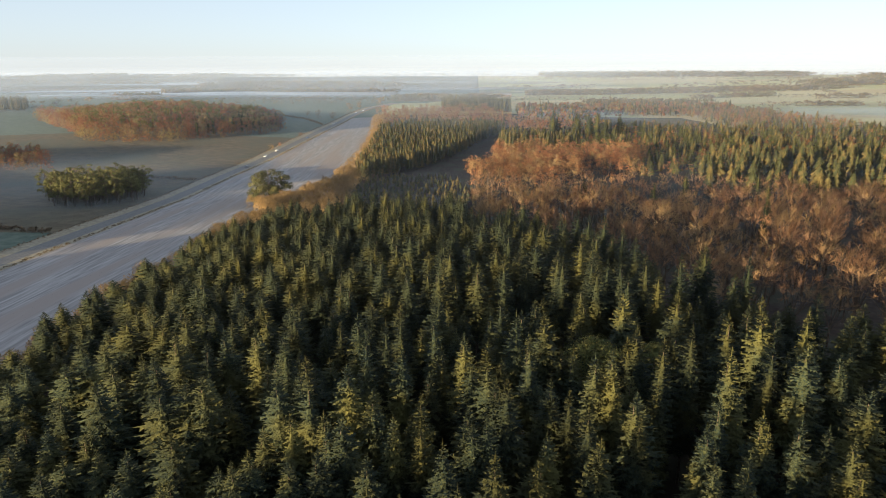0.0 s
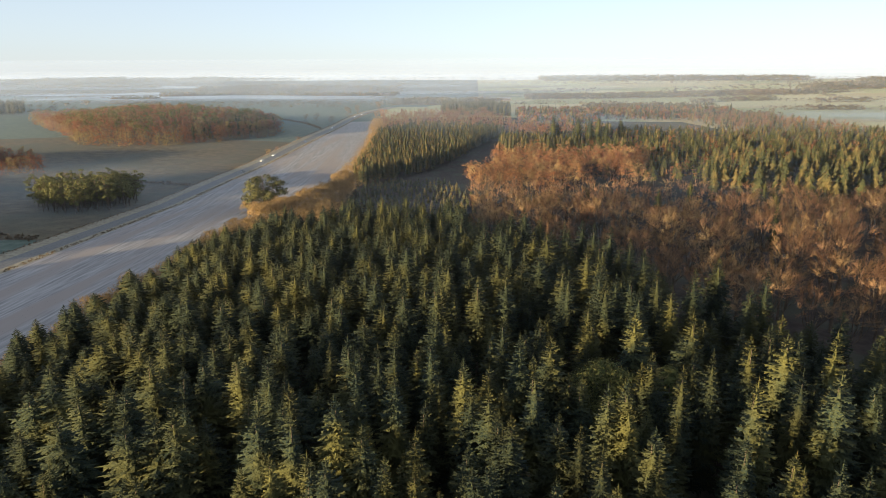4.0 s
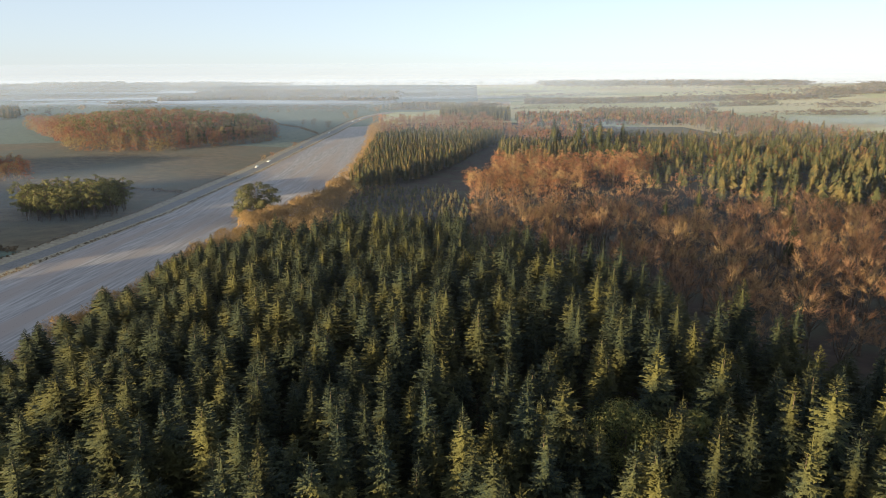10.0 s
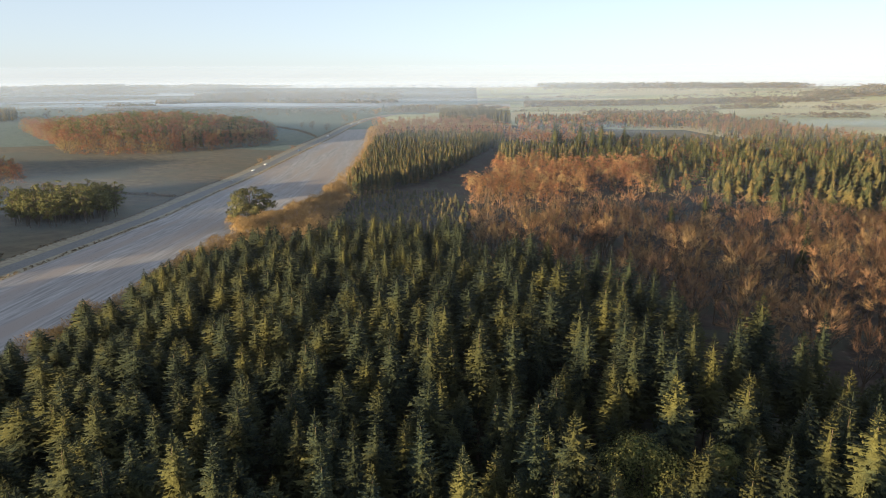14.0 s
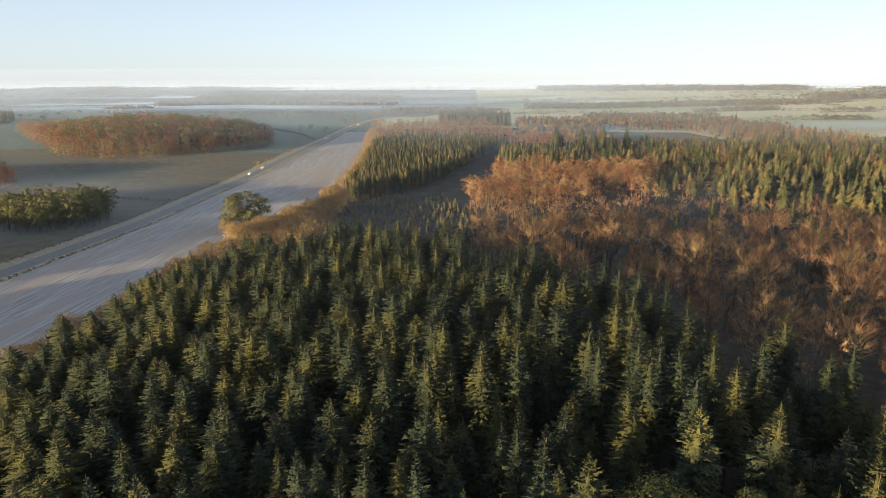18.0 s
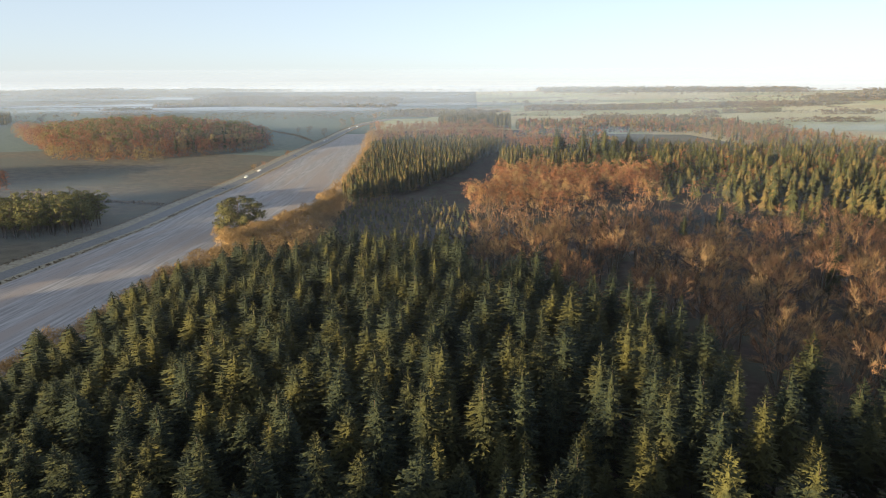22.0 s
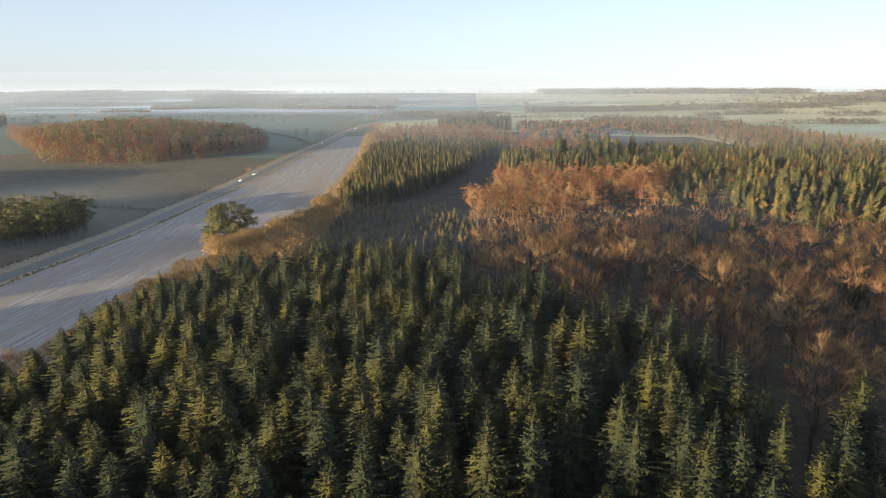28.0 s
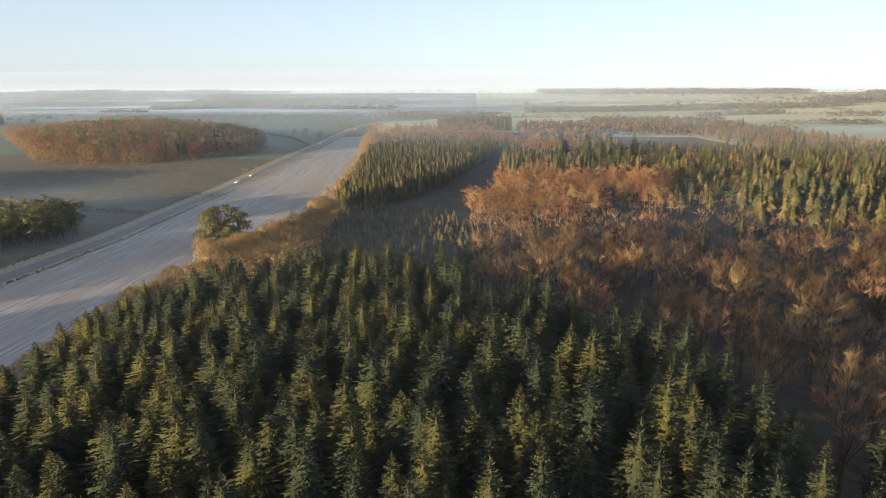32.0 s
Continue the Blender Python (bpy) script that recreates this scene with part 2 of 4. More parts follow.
def spruce(rng, h=24.0, slope=0.25, widest=2.5, tiers=26, points=11, reach=0.7, sprays=3, twin=False):
    """Trunk and a pointed crown: whorls of feathered boughs, rising near the tip and sagging with lifted ends lower down, round a dense heart."""
    trunk, s = Shape(), Shape()
    trunk.tube([(0, 0, -1.0), (0, 0, h * 0.5), (0, 0, h * 0.92)], [0.24, 0.15, 0.03], 5 if sprays > 2 else 3)
    up = np.array([0, 0, 1.0])
    for stem in range(2 if twin else 1):
        low = h - (rng.uniform(1.5, 3.0) if stem else 0)
        lean = rng.normal(0, 0.007, 2) + (0.03 * stem, 0.02 * stem)
        full, swell, face = h * reach, rng.uniform(0.05, 0.2), rng.uniform(0, 6.28)

        def radius(down):
            straight = slope * down
            return straight / (1 + (straight / widest) ** 2.5) ** 0.4 + 0.16

        def stem_at(z):
            return np.array([lean[0] * z, lean[1] * z, z])

        # dense heart
        rings, sides = max(4, tiers // 4), 7 if sprays > 1 else 5
        old = None
        for i in range(rings + 1):
            down = 2.0 + (full * 0.97 - 2.0) * i / rings
            ring = []
            for j in range(sides):
                a = 6.283 * (j + 0.5 * (i % 2)) / sides
                r = 0.5 * (radius(down) - 0.9 * radius(2.0)) * rng.uniform(0.8, 1.2)
                ring.append(stem_at(low - down) + np.array([r * math.cos(a), r * math.sin(a), 0]))
            if old:
                for j in range(sides):
                    a = 6.283 * (j + 0.5) / sides
                    n = np.array([math.cos(a), math.sin(a), 0.3]) + rng.normal(0, 0.15, 3)
                    s.tri(old[j], ring[j], ring[(j + 1) % sides], n)
                    s.tri(old[j], ring[(j + 1) % sides], old[(j + 1) % sides], n)
            old = ring
        for i in range(tiers):
            f = (i + rng.uniform(0.1, 0.9)) / tiers
            down = 0.25 + (full - 0.25) * (0.35 * f + 0.65 * f * f)
            base, r = stem_at(low - down), radius(down)
            n = max(5, int(points * (0.5 + 0.5 * min(1, down / 5))))
            a0, puff = rng.uniform(0, 6.28), rng.uniform(0.86, 1.12)
            for j in range(n):
                a = a0 + 6.283 * (j + rng.uniform(-0.3, 0.3)) / n
                L = r * puff * rng.uniform(0.72, 1.2) * (1 + swell * math.cos(a - face))
                rad = np.array([math.cos(a), math.sin(a), 0])
                side = np.array([-math.sin(a), math.cos(a), 0])
                out = rad * 0.85 + up * 0.3 + rng.normal(0, 0.2, 3)
                if sprays <= 1:
                    # a closed skirt with a ragged hem
                    w, hem = 3.9 * r / n, base + rad * L * 0.72 - up * 0.25 * L
                    s.tri(base + up * 0.9 * r, hem - side * w, hem + side * w, out)
                    s.tri(hem - side * w * 0.7, hem + side * w * 0.7, base + rad * L * 1.15 - up * 0.2 * L, out)
                    continue
                k1 = -0.42 + 0.75 * math.exp(-down / 2.2) + rng.uniform(-0.12, 0.12)

                def spine(q):
                    return base + rad * L * q + up * L * (k1 * q + 0.3 * q * q + 0.12)

                s.tri(spine(0.55) + side * 0.11 * L, spine(0.55) - side * 0.11 * L, spine(1.12), out, 0.35)
                for q in range(sprays):
                    f2 = 0.25 + 0.6 * (q + rng.uniform(0, 0.9)) / sprays
                    for sg in (-1, 1):
                        tip = spine(min(1.0, f2 + rng.uniform(0.1, 0.24))) + side * sg * L * rng.uniform(0.2, 0.38) * (1.3 - f2) - up * L * rng.uniform(-0.04, 0.16)
                        s.tri(spine(f2 - 0.12), spine(f2 + 0.16) + up * 0.04 * L, tip, out + side * sg * 0.3, 0.35)
        top = stem_at(low)
        for a in (0.3, 1.9):
            e = np.array([math.cos(a), math.sin(a), 0]) * (0.07 if sprays > 1 else 0.16)
            s.tri(top - up * 0.9 + e, top - up * 0.9 - e, top + up * 0.5, np.array([-0.5, -0.6, 0.4]))
    return trunk.arrays(), s.arrays()


def leaf_blob(s, rng, c, r, n, size, flat=0.7, slim=1.0, heart=None):
    """A clump of small leaves, thickest near its skin."""
    heart = np.asarray(c) - (0, 0, r) if heart is None else heart
    for _ in range(n):
        d = unit(rng.normal(0, 1, 3))
        if d[2] < -0.5:
            d[2] *= -1
        p = c + d * r * rng.uniform(0.55, 1.08) * np.array([1, 1, flat])
        u = unit(np.cross(d, rng.normal(0, 1, 3)))
        w = unit(np.cross(u, d + rng.normal(0, 0.5, 3)))
        z = size * rng.uniform(0.6, 1.4)
        if slim < 1:
            w = d * 0.8 + w * 0.8 + np.array([0, 0, 0.1])
        s.tri(p - u * z * slim, p + u * z * slim, p + w * z * 1.3, 0.75 * d + 0.6 * unit(p - heart) + rng.normal(0, 0.14, 3))


def branching(rng, h, spread, limbs=7, boughs=4, twigs=7, fork=0.3, twig_w=0.05, twig_len=2.6, bark_sides=5, hook=0.35, low_bough=0.35, centre=0.4):
    """A bare broadleaf: trunk and limbs, a dome of fine twigs; also the tips of its boughs."""
    t, s, tips = Shape(), Shape(), []
    z0 = h * fork
    heart = np.array([0, 0, h * 0.62])
    t.tube([(0, 0, -1.0), (0, 0, z0 * 0.5), (0, 0, z0)], [0.38 * h / 20, 0.3 * h / 20, 0.24 * h / 20], bark_sides)
    for i in range(limbs):
        a = 6.283 * (i + rng.uniform(-0.3, 0.3)) / limbs
        out = spread * rng.uniform(0.35, 0.95) if i else 0.3
        top = np.array([math.cos(a) * out, math.sin(a) * out, h * (rng.uniform(0.86, 0.93) - 0.2 * (out / spread) ** 2)])
        b = np.array([0, 0, z0 * rng.uniform(0.8, 1.05)])
        mid = b + (top - b) * 0.5 + np.array([math.cos(a), math.sin(a), 0]) * out * 0.12
        t.tube([b, mid, top], [0.11 * h / 20, 0.07 * h / 20, 0.025 * h / 20], 3)
        for j in range(boughs):
            f = rng.uniform(low_bough, 0.97)
            p = (b + (mid - b) * f * 2) if f < 0.5 else (mid + (top - mid) * (f * 2 - 1))
            d = p - np.array([0, 0, h * centre]) + rng.normal(0, 0.12 * h, 3) * (1, 1, 0.4)
            d[2] = max(d[2], 0.02 * h)
            d = unit(d)
            e = p + d * h * rng.uniform(0.09, 0.17)
            wb = np.cross(d, (0.3, 0.2, 0.9)) * 0.04 * h / 20
            t.tri(p - wb, p + wb, e, p - heart)
            tips.append(e)
            for q in range(twigs):
                c = p + (e - p) * rng.uniform(0.35, 1.0)
                dd = unit(d + rng.normal(0, hook, 3) + np.array([0, 0, 0.35])) * twig_len * h / 20 * rng.uniform(0.6, 1.2)
                w = unit(np.cross(dd, rng.normal(0, 1, 3))) * twig_w * h / 20
                n = unit(c + dd * 0.5 - heart) + rng.normal(0, 0.06, 3)
                s.tri(c - w, c + w, c + dd, n, 0.1)
                if q % 2:
                    continue
                w2 = unit(np.cross(dd, w)) * twig_w * h / 20
                g = c + dd * 0.45
                s.tri(g - w2, g + w2, g + rng.normal(0, 0.4, 3) * np.linalg.norm(dd) * 0.6 + dd * 0.45, n, 0.1)
    return t.arrays(), s.arrays(), tips


def leafy(rng, h, spread, n=26, leaves=20, size=0.34, skirt=0, **kw):
    """A broadleaf that keeps its leaves; skirt: leaf clumps lower down, as at the rim of a wood."""
    t, s, tips = branching(rng, h, spread, twigs=0, **kw)
    c, heart = Shape(), np.array([0, 0, h * 0.5])
    for i in rng.permutation(len(tips))[:n]:
        leaf_blob(c, rng, tips[i], h * 0.085 * rng.uniform(0.8, 1.3), leaves, size, heart=heart)
    for i in range(skirt):
        a, r = rng.uniform(0, 6.28), spread * rng.uniform(0.5, 0.95)
        leaf_blob(c, rng, np.array([r * math.cos(a), r * math.sin(a), h * rng.uniform(0.06, 0.62)]), h * 0.1, leaves, size, heart=heart)
    return t, c.arrays()


def tuft_tree(rng, h, spread, blobs, leaves, size, low=0.4, flat=0.75, sides=3, roof=0.6, stem=0.8, slim=1.0, dome=0.3):
    """A broadleaf seen from afar: a trunk and a domed crown of leaf clumps."""
    t, c = Shape(), Shape()
    t.tube([(0, 0, -0.8), (0, 0, h * stem * 0.55), (rng.normal(0, 0.3), rng.normal(0, 0.3), h * stem)], [0.3, 0.2, 0.06], sides)
    heart = np.array([0, 0, h * max(low, 0.45)])
    for i in range(blobs):
        a, u = rng.uniform(0, 6.283), math.sqrt(rng.uniform(0, 1))
        ceiling = h * (0.94 - dome * u * u)
        z = ceiling if rng.uniform() < roof else rng.uniform(h * low, ceiling)
        leaf_blob(c, rng, np.array([u * spread * math.cos(a), u * spread * math.sin(a), z - 0.05 * h]), spread * rng.uniform(0.3, 0.48), leaves, size, flat, slim, heart)
    return t.arrays(), c.arrays()


def pine(rng, h=17.0, spread=4.0, clumps=12, leaves=28, size=0.38, low=0.55):
    t, c = Shape(), Shape()
    bend = rng.normal(0, 0.6, 2)
    t.tube([(0, 0, -1), (bend[0] * 0.5, bend[1] * 0.5, h * 0.5), (bend[0], bend[1], h * 0.93)], [0.26, 0.2, 0.06], 6)
    heart = np.array([bend[0], bend[1], h * (low + 0.5) * 0.6])
    for i in range(clumps):
        a, r = rng.uniform(0, 6.283), spread * math.sqrt(rng.uniform(0, 1))
        z = h * (low + (0.97 - low) * rng.uniform(0, 1) * (1 - 0.35 * (r / spread) ** 2))
        p = np.array([bend[0] + r * math.cos(a), bend[1] + r * math.sin(a), z])
        t.tube([(bend[0] * 0.8, bend[1] * 0.8, z - 1.6), p - (0, 0, 0.3)], [0.08, 0.03], 3)
        leaf_blob(c, rng, p, max(1.3, spread * rng.uniform(0.18, 0.36)), leaves, size, 0.55, 1.0, heart)
    return t.arrays(), c.arrays()


def merged(shapes):
    """Trunk and crown as one set of arrays with material ids 0 and 1."""
    v, f, m, n, k = [], [], [], [], 0
    for i, (sv, sf, sn) in enumerate(shapes[:2]):
        v.append(sv), f.append(sf + k), m.append(np.full(len(sf), i)), n.append(sn)
        k += len(sv)
    return np.concatenate(v), np.concatenate(f), np.concatenate(m), np.concatenate(n)


def scatter_stuff(name, shapes, places, materials, label, category, kind="stuff"):
    """Many trees as one mesh. places: rows of x, y, z, turn, width scale, height scale, which shape."""
    V, F, M, N, k = [], [], [], [], 0
    for x, y, z, a, sw, sh, w in places:
        v, f, m, n = shapes[int(w) % len(shapes)]
        c, s = math.cos(a), math.sin(a)
        q, g = np.empty_like(v), np.empty_like(n)
        q[:, 0], q[:, 1], q[:, 2] = (v[:, 0] * c - v[:, 1] * s) * sw + x, (v[:, 0] * s + v[:, 1] * c) * sw + y, v[:, 2] * sh + z
        g[:, 0], g[:, 1], g[:, 2] = n[:, 0] * c - n[:, 1] * s, n[:, 0] * s + n[:, 1] * c, n[:, 2]
        V.append(q), F.append(f + k), M.append(m), N.append(g)
        k += len(v)
    if not V:
        return None
    ob = mesh_object(name, np.concatenate(V), np.concatenate(F), materials, np.concatenate(M), normals=np.concatenate(N))
    return tagged(ob, label, category, kind=kind)


def inside(x, y, poly):
    hit = False
    for (x1, y1), (x2, y2) in zip(poly, poly[1:] + poly[:1]):
        if (y1 > y) != (y2 > y) and x < (x2 - x1) * (y - y1) / (y2 - y1) + x1:
            hit = not hit
    return hit


def fill(rng, poly, gap, jitter=0.38, taken=(), keep=1.0):
    """Points on a jittered grid in a polygon of the plan, clear of those taken."""
    xs, ys = [p[0] for p in poly], [p[1] for p in poly]
    out, row = [], 0
    y = min(ys)
    while y < max(ys):
        x = min(xs) + (gap / 2 if row % 2 else 0)
        while x < max(xs):
            px, py = x + rng.uniform(-jitter, jitter) * gap, y + rng.uniform(-jitter, jitter) * gap
            if rng.uniform() < keep and inside(px, py, poly) and all((px - q[0]) ** 2 + (py - q[1]) ** 2 > (0.6 * gap) ** 2 for q in taken):
                out.append((px, py))
            x += gap
        y += gap * 0.87
        row += 1
    return out


def rows_for(rng, pts, height, spread_h=0.12, n=4, wide=1.0, dz=-0.3):
    """Rows for scatter_stuff from plan points; the height is relative to the shape's own."""
    out = []
    for x, y in pts:
        s = height * rng.uniform(1 - spread_h, 1 + spread_h)
        out.append((x, y, float(ground_z(x, y)) + dz, rng.uniform(0, 6.28), s * wide * rng.uniform(0.9, 1.12), s, rng.integers(n)))
    return out


def plant(name, shapes, mats, row, label, category, group):
    """One tree as a thing of its own with a trunk and a crown that share their meshes with the other trees of their shape."""
    x, y, z, a, sw, sh, w = row
    top = new(name)
    top.empty_display_size = 0.5
    top.matrix_world = Matrix.LocRotScale((x, y, z), Euler((0, 0, a)), (sw, sw, sh))
    for part_name, me in zip(("trunk", "crown"), shapes[int(w) % len(shapes)]):
        ob = new(part_name, me)
        ob.parent = top
    return tagged(top, label, category, group)


def tree_meshes(name, arrays, mats):
    out = []
    for part_name, (v, f, n), mat in zip(("trunk", "crown"), arrays, mats):
        ob = mesh_object(name + "_" + part_name, v, f, [mat], normals=n)
        out.append(ob.data)
        bpy.data.objects.remove(ob)
    return out


RNG = np.random.default_rng(7)
SPRUCE_NEAR = [spruce(RNG, 24, k, w, 30, 11, 0.76, 3, t) for k, w, t in ((0.25, 2.5, 0), (0.28, 2.9, 0), (0.3, 2.7, 0), (0.33, 3.2, 0), (0.34, 3.0, 1), (0.38, 3.5, 0), (0.3, 2.9, 1))]
SPRUCE_MID = [merged(spruce(RNG, 24, k, w, 27, 13, 0.62, 2)) for k, w in ((0.28, 2.6), (0.31, 3.0), (0.33, 2.8), (0.36, 3.3), (0.38, 3.1), (0.42, 3.5))]
SPRUCE_FAR = [merged(spruce(RNG, 24, k, 3.6, 11, 8, 0.72, 1)) for k in (0.3, 0.34, 0.38, 0.44)]
SPRUCE_TOP = [merged(spruce(RNG, 24, k, 3.4, 9, 7, 0.85, 1)) for k in (0.36, 0.42, 0.48, 0.54)]
SPRUCE_TINY = [merged(spruce(RNG, 24, k, 3.8, 7, 6, 0.9, 1)) for k in (0.3, 0.35, 0.4)]
BEECH_NEAR = [branching(RNG, 18, RNG.uniform(4.6, 5.6), 9, 7, 23, fork=0.4, twig_w=0.02, twig_len=1.6, hook=0.5, low_bough=0.55, centre=0.5)[:2] for _ in range(6)]
BEECH_FAR = [merged(branching(RNG, 18, 4.6, 7, 4, 9, fork=0.42, twig_w=0.05, twig_len=1.9, hook=0.34, low_bough=0.6, centre=0.5)) for _ in range(4)]
RUSSET_NEAR = [leafy(RNG, 20, 4.8, 34, 34, 0.24, 8, limbs=7, boughs=5, fork=0.22, low_bough=0.25) for _ in range(4)]
RUSSET_FAR = [merged(tuft_tree(RNG, 20, 4.4, 12, 14, 0.5, dome=0.42)) for _ in range(5)]
RUSSET_RIM = [merged(tuft_tree(RNG, 20, 4.6, 26, 15, 0.46, 0.03, roof=0.4, dome=0.4)) for _ in range(5)]
RUSSET_TINY = [merged(tuft_tree(RNG, 20, 6.0, 7, 6, 1.9, 0.08)) for _ in range(4)]
PINE_NEAR = [pine(RNG, 17, RNG.uniform(4.2, 5.2), 28, 44, 0.31, 0.36) for _ in range(5)]
BUSH_NEAR = [tuft_tree(RNG, 20, 9.0, 26, 90, 0.85, 0.05, 1.0, 4, 0.6, 0.25, 0.16) for _ in range(4)]
BUSH = [merged(tuft_tree(RNG, 20, 10.0, 9, 24, 1.1, 0.05, 1.0, 3, 0.6, 0.25, 0.24)) for _ in range(4)]
HEDGE_BIT = [merged(tuft_tree(RNG, 20, 12.0, 4, 9, 4.0, 0.05, 1.0, 3, 0.6, 0.25, 0.6)) for _ in range(4)]
PINE_DARK = material("dark_pine_needles", (0.045, 0.052, 0.022), (0.11, 0.10, 0.038), 1.2, leafy=0.15)

# ---- the near spruce stand ----
STAND = [(-84, -45), (-83, 130), (-80, 210), (-72, 236), (-58, 246), (-30, 246), (4, 238), (12, 205), (26, 196), (38, 168), (47, 150), (54, 134), (63, 124), (66, 110), (84, 108), (100, 92), (112, 60), (112, -45)]
TALL_FRONT = [
    (-28.6, 89.5), (-24.1, 88.9), (-22.9, 79.4), (-18.9, 79.6), (-18.7, 75.6), (-20.9, 72.1), (-16.7, 71.3), (-33.6, 90.2), (-35.1, 87.0), (-41.5, 90.8), (-13.1, 91.0), (-10.9, 82.7),
    (-12.4, 75.3), (-5.8, 81.3), (-8.6, 88.5), (-6.7, 93.0), (-1.5, 90.9), (2.6, 83.2), (3.7, 77.5), (5.7, 76.3), (9.3, 97.6), (11.3, 91.6), (15.4, 89.9), (11.4, 79.8), (19.5, 74.5),
    (21.6, 75.0), (29.9, 79.6), (27.7, 84.4), (35.0, 82.9), (42.8, 88.7), (48.0, 93.8), (47.7, 88.7), (36.8, 75.4), (44.8, 79.5), (56.0, 91.1), (48.1, 77.6), (39.2, 99.7), (30.0, 99.8),
    (7.5, 68.1), (-46.1, 80.9), (-43.0, 84.1), (-40.5, 82.0), (-35.4, 71.5), (-45.5, 75.6), (-32.8, 73.7), (-30.7, 73.0)]
TALL_BEHIND = [
    (-4.2, 173.5), (11.4, 167.6), (15.4, 164.1), (24.7, 192.9), (22.3, 157.8), (24.9, 153.3), (31.4, 166.0), (36.7, 167.7), (38.2, 162.7), (42.0, 160.8), (43.9, 150.2), (31.1, 138.8),
    (43.3, 138.7), (32.2, 134.4), (31.6, 127.7), (23.7, 126.4), (23.6, 119.6), (29.3, 120.3), (32.5, 120.2), (34.8, 118.0), (40.0, 120.0), (46.0, 118.5), (61.0, 121.0), (56.1, 131.0), (40.3, 113.3),
    (29.0, 114.0), (33.5, 109.2), (9.6, 155.7), (11.9, 135.8), (20.8, 137.5), (1.5, 130.1), (-1.2, 117.4), (6.7, 118.7), (12.2, 121.5), (-6.9, 115.5), (-10.7, 141.3), (-12.9, 126.1),
    (-18.6, 153.7), (-7.9, 149.6), (-12.8, 178.1), (-26.6, 194.9), (-35.5, 174.0), (-54.5, 183.3), (-69.0, 174.7)]
ROUND_TREES = [(24.5, 93.0, 7.5), (33.5, 92.5, 3.6)]


def stand_height(x, y):
    """Height of the stand's tops over the sea-level of the plan."""
    h = lerp(x, [(-90, 13), (-72, 16), (-58, 18.8), (-35, 21.5), (-10, 23.5), (30, 24.5), (120, 24.5)]) - lerp(y, [(125, 0), (160, 1.2), (200, 2.3), (250, 4.0)])
    return h


rng = np.random.default_rng(11)
tall = TALL_FRONT + TALL_BEHIND
clear = tall + [(x, y) for x, y, _ in ROUND_TREES] + [(x + 2.5, y - 2) for x, y, _ in ROUND_TREES]
between = [p for p in fill(rng, STAND, 5.7, 0.42, taken=clear) if not (p[0] > 12 and rng.uniform() < 0.2)]
rows = []
for i, (x, y) in enumerate(tall + between):
    z = float(ground_z(x, y)) - 0.2
    top = float(stand_height(x, y)) + (rng.uniform(0.4, 1.9) if i < len(tall) else rng.uniform(-5.0, 0.3) if x < -45 or y > 130 else rng.uniform(-4.6, -0.2) if y < 88 else rng.uniform(-6.0, -1.2) if x < 5 else rng.uniform(-7.5, -2.0))
    sh = (top - z) / 24.0
    rows.append((x, y, z, rng.uniform(0, 6.28), rng.uniform(0.9, 1.15) * (0.6 + 0.4 * sh) * (1.18 if y > 125 or x < -30 else 1.0), sh, rng.integers(7)))

rows.sort(key=lambda r: r[1] + 0.12 * abs(r[0] - 10) if r[1] > 50 else 999)
meshes = [tree_meshes("spruce", a, (BARK, NEEDLES)) for a in SPRUCE_NEAR]
for r in rows[:300]:
    plant("spruce_tree", meshes, None, r, "tall dark green spruce with a sunlit pointed top", "tree", "spruces of the near stand")
# Spruces up to y 42 are out of view, added to shade those ahead.
scatter_stuff("spruces_below", SPRUCE_TINY, [r for r in rows[300:] if r[1] <= 42], [BARK, NEEDLES], "dense stand of tall dark green spruces", "trees")
scatter_stuff("spruce_stand", SPRUCE_MID, [r for r in rows[300:] if r[1] > 42], [BARK, NEEDLES], "dense stand of tall dark green spruces", "trees")

for x, y, r in ROUND_TREES:
    a = tuft_tree(rng, 21, r * 0.8, 60, 200, 0.13, 0.45, 0.8, 6)
    z = float(ground_z(x, y))
    plant("holm_oak", [tree_meshes("holm_oak", a, (BARK, HOLLY_LEAF))], None, (x, y, z, 0, 1, 0.98, 0), "round evergreen broadleaf tree standing among spruces", "tree", "evergreens among spruces")

# ---- bushes along the rim of the stand ----
meshes = [tree_meshes("bush", a, (PALE_BARK, HEDGE_TWIG)) for a in BUSH_NEAR]
y = 70.0
while y < 400:
    x = float(strip_x(y)) + rng.uniform(0.5, 5.0)
    k = rng.uniform(0.2, 0.36) if y < 150 else rng.uniform(0.28, 0.44) if y < 280 else rng.uniform(0.45, 0.62)
    plant("hedgerow_bush", meshes, None, (x, y, float(ground_z(x, y)) - 0.1, rng.uniform(0, 6.28), k * rng.uniform(0.95, 1.25), k, rng.integers(4)), "bare orange-brown bush at the rim of the wood", "bush", "bushes along the field edge")
    y += rng.uniform(2.8, 6.5)
z = float(ground_z(-90, 327))
lone = [tree_meshes("lone_pine", pine(rng, 18, 9.0, 85, 90, 0.36, 0.12), (BARK, PINE_DARK))]
for x, y in ((-92, 316), (-86, 319), (-81, 324), (-97, 320), (-79, 331)):
    plant("hedgerow_bush", meshes, None, (x, y, float(ground_z(x, y)), x, 0.36, 0.34, int(y)), "bare orange-brown bush at the rim of the wood", "bush", "bushes along the field edge")
plant("pine_tree", lone, None, (-90, 327, z, 0.4, 1.12, 1.12, 0), "broad old pine standing alone at the field edge", "tree", "pines of the fields")

